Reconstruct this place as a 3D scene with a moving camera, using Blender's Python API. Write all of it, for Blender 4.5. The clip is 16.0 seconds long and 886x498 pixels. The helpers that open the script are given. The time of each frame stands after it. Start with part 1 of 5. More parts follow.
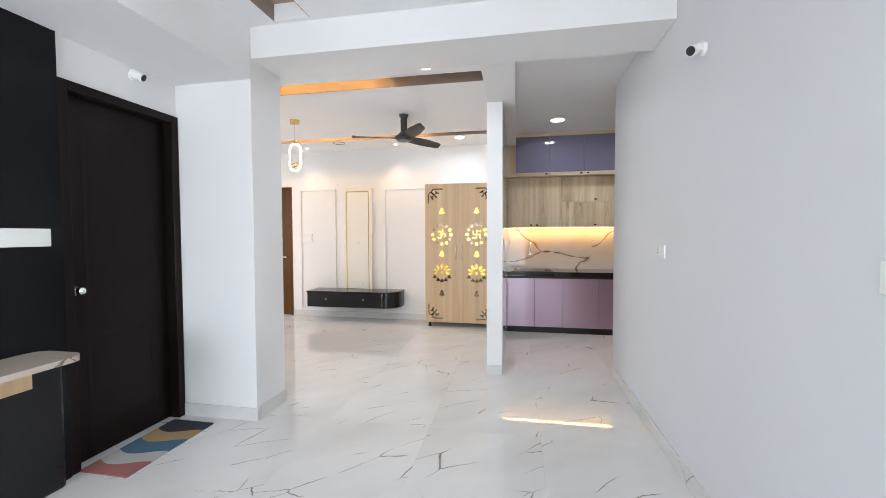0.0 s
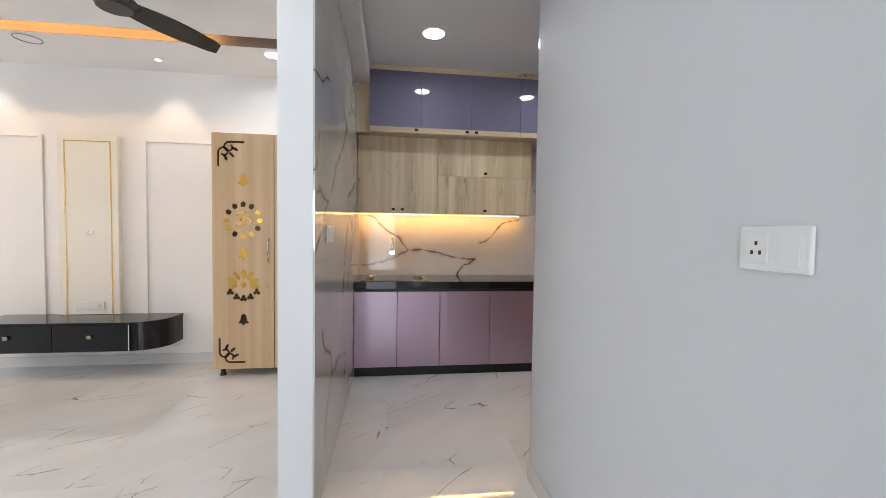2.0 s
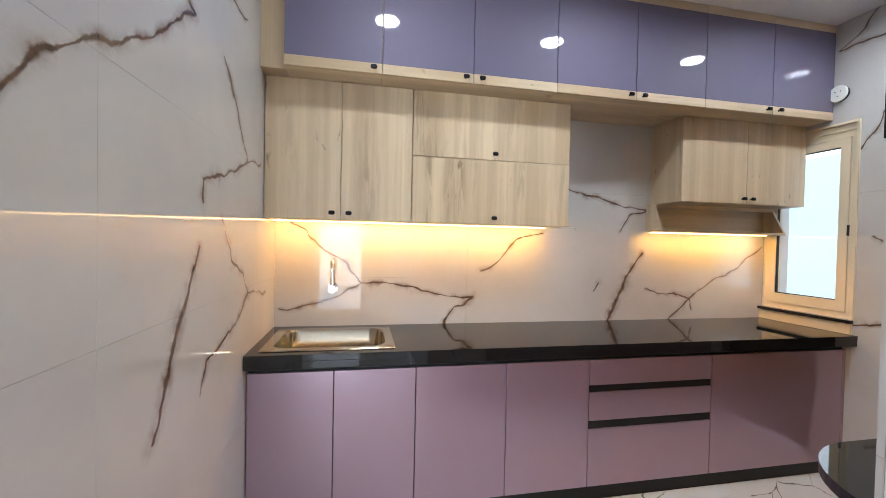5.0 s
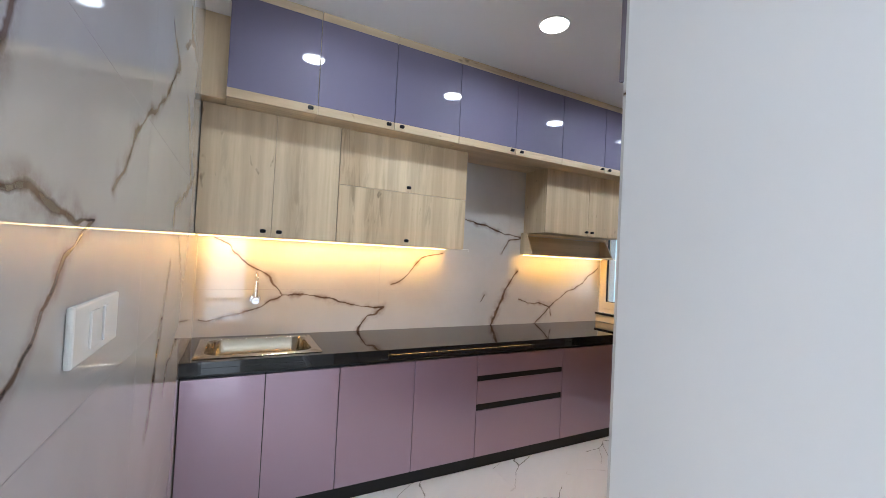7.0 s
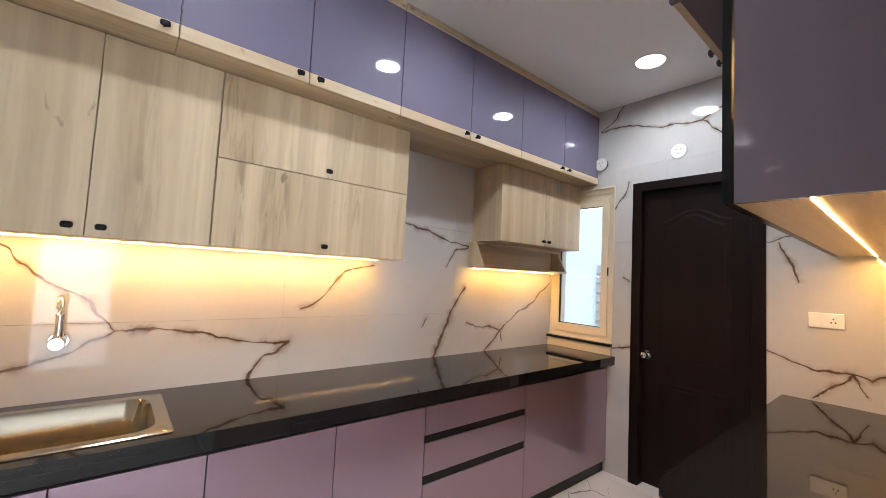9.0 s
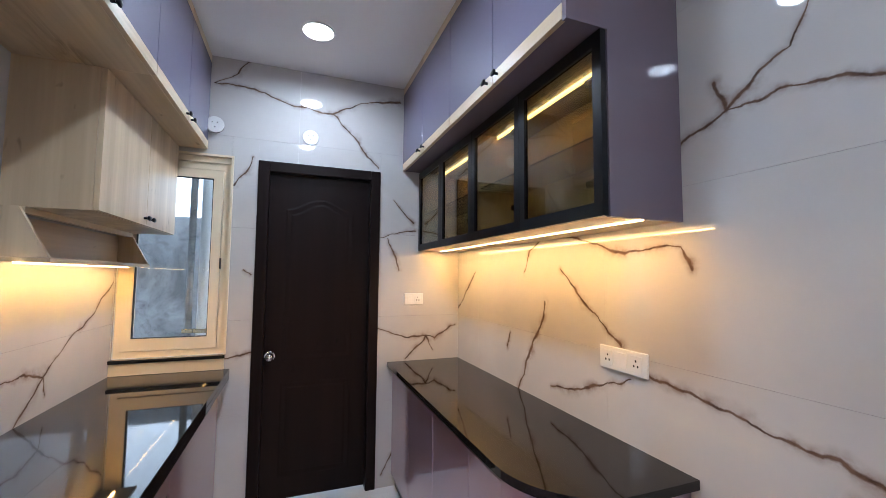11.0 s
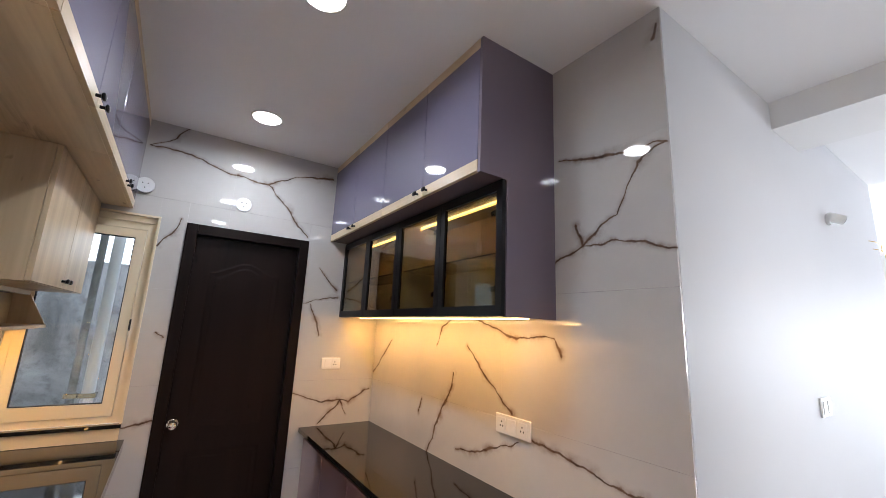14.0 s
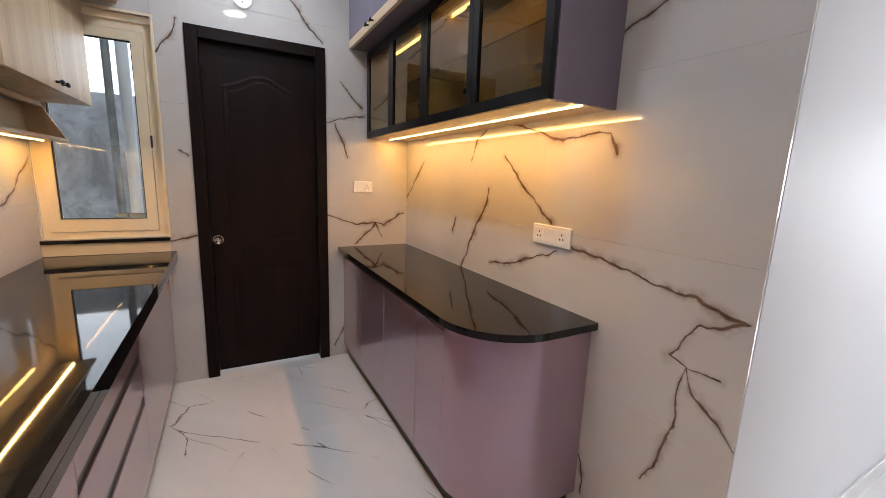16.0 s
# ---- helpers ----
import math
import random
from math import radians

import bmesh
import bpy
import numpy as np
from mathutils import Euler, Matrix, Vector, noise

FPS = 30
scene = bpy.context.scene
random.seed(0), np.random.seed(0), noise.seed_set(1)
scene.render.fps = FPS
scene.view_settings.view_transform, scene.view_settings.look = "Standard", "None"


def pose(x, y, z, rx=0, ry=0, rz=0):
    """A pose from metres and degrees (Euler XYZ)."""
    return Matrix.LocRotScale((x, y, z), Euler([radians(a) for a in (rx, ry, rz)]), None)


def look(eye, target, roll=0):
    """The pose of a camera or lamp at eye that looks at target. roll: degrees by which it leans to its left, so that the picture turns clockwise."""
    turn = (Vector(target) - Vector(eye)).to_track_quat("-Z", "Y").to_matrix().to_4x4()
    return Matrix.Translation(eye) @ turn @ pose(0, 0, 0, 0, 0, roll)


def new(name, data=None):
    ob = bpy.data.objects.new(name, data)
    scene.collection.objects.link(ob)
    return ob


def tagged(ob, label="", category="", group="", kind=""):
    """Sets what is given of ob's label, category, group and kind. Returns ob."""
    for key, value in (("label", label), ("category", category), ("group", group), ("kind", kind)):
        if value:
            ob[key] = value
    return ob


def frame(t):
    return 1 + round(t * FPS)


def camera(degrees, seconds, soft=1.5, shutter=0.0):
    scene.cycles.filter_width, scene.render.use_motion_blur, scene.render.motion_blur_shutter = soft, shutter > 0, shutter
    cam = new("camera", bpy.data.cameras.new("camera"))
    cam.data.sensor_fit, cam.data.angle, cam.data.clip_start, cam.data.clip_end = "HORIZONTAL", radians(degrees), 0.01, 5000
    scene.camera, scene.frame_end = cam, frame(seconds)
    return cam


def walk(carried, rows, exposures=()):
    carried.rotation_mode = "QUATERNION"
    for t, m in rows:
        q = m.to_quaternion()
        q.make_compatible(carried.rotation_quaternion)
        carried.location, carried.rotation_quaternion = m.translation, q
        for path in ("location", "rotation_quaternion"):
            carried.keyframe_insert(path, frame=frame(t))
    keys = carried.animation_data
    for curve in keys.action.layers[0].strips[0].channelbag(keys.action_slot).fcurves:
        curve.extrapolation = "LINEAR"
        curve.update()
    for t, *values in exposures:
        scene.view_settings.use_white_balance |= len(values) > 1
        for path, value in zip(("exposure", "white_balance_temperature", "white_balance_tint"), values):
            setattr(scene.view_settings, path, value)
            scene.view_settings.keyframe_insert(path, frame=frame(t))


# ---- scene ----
cam = camera(96.5, 16.0, 0.6)
PATH = [
    (0, (-0.967, -4.331, 1.438), (-1.334, -2.366, 1.366), -0.2),
    (0.5, (-0.973, -3.736, 1.383), (-0.968, -1.737, 1.344), 1.5),
    (1, (-0.892, -3.189, 1.351), (-0.669, -1.202, 1.3), 1.7),
    (1.5, (-0.866, -2.652, 1.328), (-0.539, -0.681, 1.24), 1.3),
    (2, (-0.762, -2.123, 1.341), (-0.507, -0.14, 1.265), 0.8),
    (2.5, (-0.673, -1.675, 1.373), (-0.514, 0.317, 1.299), 0.5),
    (3, (-0.502, -1.37, 1.416), (-0.516, 0.628, 1.347), 0.7),
    (3.2, (-0.447, -1.331, 1.417), (-0.514, 0.667, 1.353), 0.5),
    (5.3, (-0.587, -0.248, 1.435), (-0.03, 1.673, 1.415), 1.5),
    (5.5, (-0.572, -0.187, 1.429), (0.103, 1.696, 1.418), 1.7),
    (6, (-0.664, -0.233, 1.413), (0.229, 1.557, 1.432), 2.1),
    (6.5, (-0.836, -0.481, 1.451), (0.133, 1.268, 1.488), 2.4),
    (7, (-0.888, -0.778, 1.481), (0.036, 0.995, 1.52), 2.9),
    (7.5, (-0.921, -0.876, 1.514), (-0.016, 0.906, 1.561), 3.3),
    (8, (-0.893, -0.701, 1.501), (0.04, 1.067, 1.553), 3.3),
    (8.5, (-0.814, -0.404, 1.478), (0.226, 1.302, 1.561), 2.8),
    (9, (-0.611, -0.052, 1.471), (0.655, 1.491, 1.602), 2.9),
    (9.5, (-0.457, 0.332, 1.466), (1.23, 1.395, 1.627), 2.7),
    (10, (-0.291, 0.606, 1.478), (1.671, 0.942, 1.672), 1.5),
    (10.2, (-0.251, 0.741, 1.462), (1.736, 0.733, 1.687), 1.1),
    (12.3, (-0.699, 1.328, 1.577), (1.046, 0.36, 1.718), 1.6),
    (12.5, (-0.69, 1.335, 1.578), (1.041, 0.359, 1.805), 2.1),
    (13, (-0.683, 1.367, 1.613), (1.002, 0.357, 1.987), 2.6),
    (13.5, (-0.682, 1.367, 1.624), (0.961, 0.321, 2.079), 2.5),
    (14, (-0.676, 1.365, 1.62), (0.961, 0.287, 2.019), 2.5),
    (14.5, (-0.655, 1.341, 1.588), (0.997, 0.234, 1.802), 2.6),
    (15, (-0.617, 1.323, 1.537), (1.029, 0.189, 1.487), 2.7),
    (15.5, (-0.595, 1.296, 1.477), (1.052, 0.191, 1.217), 2.7),
    (16, (-0.495, 1.202, 1.416), (1.233, 0.259, 1.061), 2.1),
]
walk(cam, [(t, look(eye, target, roll)) for t, eye, target, roll in PATH],
     [(0.0, 0.16, 6450, 10), (1.5, -0.05, 6450, 10), (3.2, -0.04, 6400, 10), (5.3, 0.74, 6300, 10), (5.5, 0.74, 6250, 10), (6.0, 0.76, 5500, 9), (6.5, 0.68, 5400, 8), (7.0, 0.55, 6000, 8), (7.5, 0.5, 6000, 8), (8.0, 0.45, 6450, 11), (8.5, 0.55, 6600, 12), (9.0, 0.66, 6500, 12), (9.5, 0.74, 5650, 10), (10.2, 0.75, 5250, 9), (12.5, 0.62, 6350, 13), (14.5, 0.52, 6350, 13), (16.0, 0.47, 6550, 14)])

# ---- world, sun, large lights, exposure ----
world = bpy.data.worlds.new("sky")
scene.world = world
world.use_nodes = True
wn = world.node_tree.nodes
sky = wn.new("ShaderNodeTexSky")
sky.sky_type = "NISHITA"
sky.sun_disc = False
sky.sun_elevation, sky.sun_rotation = radians(48), radians(200)
world.node_tree.links.new(sky.outputs[0], wn["Background"].inputs[0])
wn["Background"].inputs[1].default_value = 0.12


def lamp(name, kind, m, energy, colour=(1, 1, 1), size=0.1, size_y=None, spread=None, spot=None):
    data = bpy.data.lights.new(name, kind)
    data.energy, data.color = energy, colour
    if kind == "AREA":
        data.shape = "RECTANGLE" if size_y else "DISK"
        data.size = size
        if size_y:
            data.size_y = size_y
        if spread:
            data.spread = radians(spread)
    elif kind == "SPOT":
        data.shadow_soft_size, data.spot_size, data.spot_blend = size, radians(spot or 120), 0.6
    elif kind == "SUN":
        data.angle = size
    ob = new(name, data)
    ob.matrix_world = m
    return ob


lamp("sun", "SUN", look((0, 0, 0), (0.35, 0.72, -0.85)), 3.0, (1, 0.95, 0.88), radians(0.5))
# sky light entering by the balcony opening, the side opening and the living room window
lamp("balcony_daylight", "AREA", look((-1.25, -7.38, 1.2), (-1.25, 0, 1.2)), 46, (0.84, 0.92, 1.0), 1.2, 2.3)
# added fill from an unseen window, tops up daylight without showing in kitchen reflections
lamp("balcony_window_daylight", "AREA", look((-3.0, -7.38, 1.6), (-3.0, 0, 1.6)), 104, (0.84, 0.92, 1.0), 1.2, 1.3)
lamp("side_daylight", "AREA", look((1.55, -4.3, 1.4), (-3.0, -4.0, 1.4)), 42, (0.86, 0.93, 1.0), 1.6, 2.0)
lamp("living_daylight", "AREA", look((-6.9, 0.2, 1.5), (0.0, 0.2, 1.4)), 54, (0.95, 0.97, 1.0), 2.6, 2.0)
WARM = (1.0, 0.52, 0.14)

# ---- materials ----


def mat(name, colour, rough=0.5, metal=0.0, coat=0.0):
    m = bpy.data.materials.new(name)
    m.use_nodes = True
    b = m.node_tree.nodes["Principled BSDF"]
    b.inputs["Base Color"].default_value = (*colour, 1)
    b.inputs["Roughness"].default_value = rough
    b.inputs["Metallic"].default_value = metal
    b.inputs["Coat Weight"].default_value = coat
    b.inputs["Coat Roughness"].default_value = 0.04
    return m


class Net:
    """Short hand for node wiring inside one material."""

    def __init__(self, m):
        self.t = m.node_tree
        self.b = self.t.nodes["Principled BSDF"]

    def node(self, kind, **inputs):
        n = self.t.nodes.new("ShaderNode" + kind)
        for k, v in inputs.items():
            self.put(v, n.inputs[k.replace("_", " ")])
        return n

    def put(self, v, socket):
        if isinstance(v, bpy.types.NodeSocket):
            self.t.links.new(v, socket)
        elif isinstance(v, tuple) and len(v) == 3 and socket.type == "RGBA":
            socket.default_value = (*v, 1)
        else:
            socket.default_value = v

    def math(self, op, a, b=0.0, c=0.0):
        n = self.t.nodes.new("ShaderNodeMath")
        n.operation = op
        for v, s in zip((a, b, c), n.inputs):
            self.put(v, s)
        return n.outputs[0]

    def vec(self, op, a, b):
        n = self.t.nodes.new("ShaderNodeVectorMath")
        n.operation = op
        self.put(a, n.inputs[0])
        self.put(b, n.inputs[3] if op == "SCALE" else n.inputs[1])
        return n.outputs[0]

    def place(self):
        return self.t.nodes.new("ShaderNodeNewGeometry").outputs["Position"]

    def noise(self, where, scale, detail=4.0, rough=0.55, colour=False, distortion=0.0):
        n = self.node("TexNoise", Vector=where, Scale=scale, Detail=detail, Roughness=rough, Distortion=distortion)
        return n.outputs["Color" if colour else "Fac"]

    def ramp(self, fac, *stops):
        n = self.t.nodes.new("ShaderNodeValToRGB")
        self.put(fac, n.inputs[0])
        e = n.color_ramp.elements
        while len(e) < len(stops):
            e.new(0.5)
        for el, (p, c) in zip(e, stops):
            el.position = p
            el.color = (*c, 1) if isinstance(c, tuple) else (c, c, c, 1)
        return n.outputs[0]

    def mix(self, fac, a, b):
        n = self.t.nodes.new("ShaderNodeMix")
        n.data_type = "RGBA"
        self.put(fac, n.inputs[0])
        self.put(a, n.inputs[6])
        self.put(b, n.inputs[7])
        return n.outputs[2]

    def bump(self, height, strength=0.2, distance=0.002):
        n = self.node("Bump", Height=height, Strength=strength, Distance=distance)
        self.t.links.new(n.outputs[0], self.b.inputs["Normal"])

    def colour(self, v):
        self.put(v, self.b.inputs["Base Color"])

    def rough(self, v):
        self.put(v, self.b.inputs["Roughness"])


def marble(name, base, shade, vein, cells, width, cover, gloss, stretch=(1, 1, 1), warp=0.4, turn=0.0, halo=0.2, level=False, breaks=0.9, jump=0.0):
    """Polished slab: thin wandering veins, thick and thin by turns; jump breaks them off at each tile's edge."""
    m = mat(name, base, gloss)
    n = Net(m)
    where = n.place()
    if not level:
        xyz = n.node("SeparateXYZ", Vector=where).outputs
        where = n.node("CombineXYZ", X=n.math("SUBTRACT", xyz[0], xyz[1]), Y=xyz[2]).outputs[0]
    mp = n.node("Mapping", Vector=where)
    mp.inputs["Rotation"].default_value = (0, 0, radians(turn))
    rnd = n.math("MULTIPLY", n.t.nodes.new("ShaderNodeObjectInfo").outputs["Random"], jump)
    even = n.vec("ADD", mp.outputs[0], n.node("CombineXYZ", X=n.math("MULTIPLY", rnd, 37.0), Y=n.math("MULTIPLY", rnd, 61.0)).outputs[0])
    p = n.vec("MULTIPLY", even, stretch)
    w = n.vec("SUBTRACT", n.noise(even, 1.3, 2.0, 0.5, True), (0.5, 0.5, 0.5))
    f = n.vec("SUBTRACT", n.noise(even, 11.0, 4.0, 0.65, True), (0.5, 0.5, 0.5))
    q = n.vec("ADD", n.vec("ADD", p, n.vec("SCALE", w, warp)), n.vec("SCALE", f, 0.04))
    v = n.t.nodes.new("ShaderNodeTexVoronoi")
    v.feature, v.voronoi_dimensions = "DISTANCE_TO_EDGE", "2D"
    n.put(q, v.inputs["Vector"])
    v.inputs["Scale"].default_value = cells
    fat = n.math("MULTIPLY", n.ramp(n.noise(even, 3.7, 3.0), (0.4, 0.16), (0.58, 0.42), (0.78, 0.9)), width)
    near = n.math("DIVIDE", v.outputs["Distance"], fat)
    line = n.math("POWER", n.math("MAXIMUM", n.math("SUBTRACT", 1.0, near), 0.0), 0.7)
    smear = n.math("MAXIMUM", n.math("SUBTRACT", 1.0, n.math("MULTIPLY", near, 0.3)), 0.0)
    smear = n.math("MULTIPLY", n.math("MULTIPLY", smear, smear), n.math("MULTIPLY", n.noise(even, 9.0, 4.0), halo))
    shown = n.ramp(n.noise(even, breaks, 2.0), (cover, 0.0), (cover + 0.07, 1.0))
    line = n.math("MULTIPLY", n.math("MINIMUM", n.math("ADD", line, smear), 1.0), shown)
    cloud = n.noise(q, 1.4, 5.0, 0.55)
    ground = n.mix(n.ramp(cloud, (0.35, 0.0), (0.7, 1.0)), base, shade)
    n.colour(n.mix(n.math("MULTIPLY", line, 0.92), ground, n.mix(n.math("MULTIPLY", line, n.ramp(n.noise(even, 14.0, 4.0), (0.3, 0.5), (0.6, 1.0))), tuple(c * 1.7 for c in vein), tuple(c * 0.3 for c in vein))))
    n.rough(gloss)
    return m


M_FLOOR = marble("polished_floor_marble", (0.76, 0.75, 0.735), (0.67, 0.66, 0.65), (0.24, 0.22, 0.19), 2.5, 0.034, 0.505, 0.04, (1.9, 0.5, 1), 0.3, 50, 0.3, True, 2.6, 1.0)
M_FLOOR.node_tree.nodes["Principled BSDF"].inputs["Specular IOR Level"].default_value = 0.75
M_SKIRT = marble("skirting_marble", (0.72, 0.71, 0.69), (0.62, 0.61, 0.6), (0.2, 0.17, 0.15), 2.0, 0.02, 0.5, 0.08)
M_NERO = marble("black_wall_marble", (0.006, 0.007, 0.008), (0.012, 0.013, 0.015), (0.08, 0.08, 0.08), 1.3, 0.012, 0.55, 0.1)


def veined(name, across, veins, base=(0.57, 0.552, 0.535), shade=(0.485, 0.468, 0.457)):
    """Printed porcelain marble of one wall. veins: a width and the corners (along the wall, up) through which each vein wanders; across: 0 or 1, the axis along the wall."""
    m = mat(name, base, 0.03)
    n = Net(m)
    n.b.inputs["Specular IOR Level"].default_value = 0.65
    xyz = n.node("SeparateXYZ", Vector=n.place()).outputs
    even = n.node("CombineXYZ", X=xyz[across], Y=xyz[2]).outputs[0]
    slow = n.vec("SUBTRACT", n.noise(even, 5.0, 2.0, 0.5, True), (0.5, 0.5, 0.5))
    fast = n.vec("SUBTRACT", n.noise(even, 22.0, 3.0, 0.55, True), (0.5, 0.5, 0.5))
    p = n.vec("MULTIPLY", n.vec("ADD", n.vec("ADD", even, n.vec("SCALE", slow, 0.09)), n.vec("SCALE", fast, 0.017)), (1, 1, 0))
    near = 50.0
    for w, corners in veins:
        for a, b in zip(corners, corners[1:]):
            d = (b[0] - a[0], b[1] - a[1], 0.0)
            pa = n.vec("SUBTRACT", p, (a[0], a[1], 0.0))
            dot = n.t.nodes.new("ShaderNodeVectorMath")
            dot.operation = "DOT_PRODUCT"
            n.put(pa, dot.inputs[0])
            n.put(d, dot.inputs[1])
            along = n.math("MULTIPLY", dot.outputs["Value"], 1.0 / (d[0] ** 2 + d[1] ** 2))
            along.node.use_clamp = True
            gap = n.t.nodes.new("ShaderNodeVectorMath")
            gap.operation = "DISTANCE"
            n.put(pa, gap.inputs[0])
            n.put(n.vec("SCALE", d, along), gap.inputs[1])
            wide = n.math("MULTIPLY_ADD", along, w * 0.45, w * 0.55)
            near = n.math("MINIMUM", near, n.math("DIVIDE", gap.outputs["Value"], wide))
    near = n.math("DIVIDE", n.math("MULTIPLY", near, 0.85), n.ramp(n.noise(even, 8.0, 3.0), (0.32, 0.22), (0.5, 0.7), (0.66, 1.0)))
    line = n.ramp(near, (0.35, 1.0), (1.0, 0.0))
    smear = n.math("SUBTRACT", 1.0, n.math("MULTIPLY", near, 0.17))
    smear = n.math("POWER", n.math("MAXIMUM", smear, 0.0), 2.0)
    smear = n.math("MULTIPLY", smear, n.ramp(n.noise(even, 11.0, 5.0, 0.65), (0.36, 0.0), (0.62, 1.0)))
    ground = n.mix(n.ramp(n.noise(p, 1.4, 5.0, 0.55), (0.35, 0.0), (0.7, 1.0)), base, shade)
    ground = n.mix(smear, ground, (0.2, 0.125, 0.085))
    ink = n.mix(n.ramp(n.noise(even, 19.0, 4.0), (0.35, 0.0), (0.62, 1.0)), (0.05, 0.026, 0.016), (0.15, 0.088, 0.055))
    n.colour(n.mix(n.math("MULTIPLY", line, 0.93), ground, ink))
    return m


VEINS_NORTH = [
    (0.011, [(-1.09, 0.99), (-0.83, 1.04), (-0.6, 1.16), (-0.38, 1.16), (-0.1, 1.09), (0.14, 1.06), (0.01, 1.0), (-0.06, 0.88)]),
    (0.008, [(-0.6, 1.16), (-0.67, 1.27), (-0.75, 1.32), (-0.92, 1.46), (-1.03, 1.54)]),
    (0.01, [(0.63, 1.52), (0.43, 1.46), (0.32, 1.33), (0.19, 1.24)]),
    (0.01, [(0.8, 1.82), (1.16, 1.72), (1.44, 1.7), (1.3, 1.65), (1.22, 1.54)]),
    (0.018, [(1.41, 1.38), (1.27, 1.21), (1.14, 0.88)]),
    (0.009, [(1.43, 1.12), (1.82, 1.06), (1.95, 1.14), (2.24, 1.28), (2.45, 1.45)]),
    (0.012, [(1.84, 0.98), (1.82, 1.06), (1.61, 0.88)]),
    (0.01, [(1.03, 1.1), (1.07, 1.16)]),
]
VEINS_STUB = [
    (0.018, [(1.02, 1.4), (0.9, 1.2), (0.74, 0.9)]),
    (0.011, [(1.23, 1.5), (1.34, 1.34), (1.51, 1.26), (1.58, 1.17), (1.4, 1.07), (1.1, 1.01), (1.03, 0.9)]),
    (0.006, [(1.58, 1.17), (1.92, 1.14)]),
    (0.011, [(1.23, 2.13), (1.39, 1.97), (1.55, 1.8), (1.24, 1.66), (1.04, 1.62), (1.05, 1.55)]),
    (0.006, [(1.55, 1.8), (1.78, 1.81)]),
    (0.008, [(0.81, 2.7), (0.95, 2.48)]),
    (0.01, [(-0.3, 2.05), (-0.07, 2.11), (0.14, 2.17)]),
    (0.009, [(-0.17, 1.82), (-0.24, 1.63), (-0.31, 1.58)]),
    (0.011, [(0.78, 2.2), (0.97, 2.13), (0.68, 1.91), (0.38, 1.74), (0.2, 1.58)]),
    (0.008, [(1.06, 2.26), (1.25, 2.36), (1.53, 2.41)]),
    (0.008, [(1.18, 2.54), (1.25, 2.36)]),
    (0.011, [(-0.22, 1.54), (-0.13, 1.53), (0.11, 1.51), (-0.02, 1.46), (-0.09, 1.35), (-0.26, 1.25)]),
    (0.012, [(-0.1, 0.84), (-0.04, 0.75), (0.04, 0.69), (0.2, 0.64), (0.23, 0.53), (0.08, 0.42), (0.0, 0.2)]),
    (0.01, [(0.23, 0.53), (0.52, 0.51), (0.97, 0.43), (0.8, 0.24)]),
]
VEINS_SOUTH = [
    (0.01, [(0.52, 2.43), (0.29, 2.37), (0.0, 2.35), (0.13, 2.3), (0.22, 2.1), (0.39, 2.0), (0.57, 1.93)]),
    (0.007, [(0.39, 2.0), (0.16, 1.98), (0.0, 1.94)]),
    (0.014, [(0.42, 2.1), (0.39, 2.0)]),
    (0.009, [(1.19, 1.53), (1.05, 1.4), (0.93, 1.31), (0.82, 1.23)]),
    (0.016, [(1.31, 1.37), (1.4, 1.18), (1.58, 0.88)]),
    (0.01, [(1.66, 1.16), (1.71, 1.08)]),
    (0.009, [(2.16, 1.52), (2.27, 1.43), (2.46, 1.26)]),
    (0.008, [(1.36, 1.68), (1.46, 1.64), (1.52, 1.52)]),
    (0.009, [(1.13, 1.67), (0.83, 1.61), (0.55, 1.59), (0.52, 1.53)]),
    (0.011, [(1.28, 0.96), (1.0, 1.02), (0.79, 1.12)]),
    (0.01, [(0.72, 1.15), (0.47, 1.13), (0.24, 1.06), (0.01, 1.04), (0.14, 1.0), (0.23, 0.87), (0.17, 0.85), (0.18, 0.63), (0.26, 0.37)]),
    (0.009, [(0.17, 0.85), (0.13, 0.76), (0.0, 0.65)]),
    (0.006, [(0.17, 0.85), (0.06, 0.84)]),
    (0.007, [(0.55, 0.37), (0.51, 0.12)]),
    (0.014, [(0.01, 2.85), (0.04, 2.8)]),
]
VEINS_EAST = [
    (0.01, [(1.66, 2.75), (1.45, 2.74), (1.2, 2.66), (0.91, 2.65), (0.7, 2.76), (0.43, 2.81)]),
    (0.008, [(1.66, 2.75), (1.53, 2.83), (1.46, 2.95)]),
    (0.01, [(0.91, 2.65), (0.73, 2.46), (0.58, 2.27)]),
    (0.009, [(1.43, 2.28), (1.45, 2.16), (1.53, 2.06)]),
    (0.008, [(0.47, 2.05), (0.3, 1.9)]),
    (0.008, [(0.55, 1.77), (0.3, 1.84)]),
    (0.009, [(0.5, 1.77), (0.41, 1.53)]),
    (0.01, [(0.56, 1.12), (0.33, 1.04), (0.13, 1.03), (-0.05, 1.13)]),
    (0.01, [(0.36, 0.88), (0.2, 1.03), (0.14, 0.96)]),
    (0.012, [(1.38, 1.0), (1.54, 0.98)]),
    (0.008, [(1.45, 1.53), (1.4, 1.5)]),
    (0.008, [(0.52, 0.1), (0.4, 0.3)]),
]


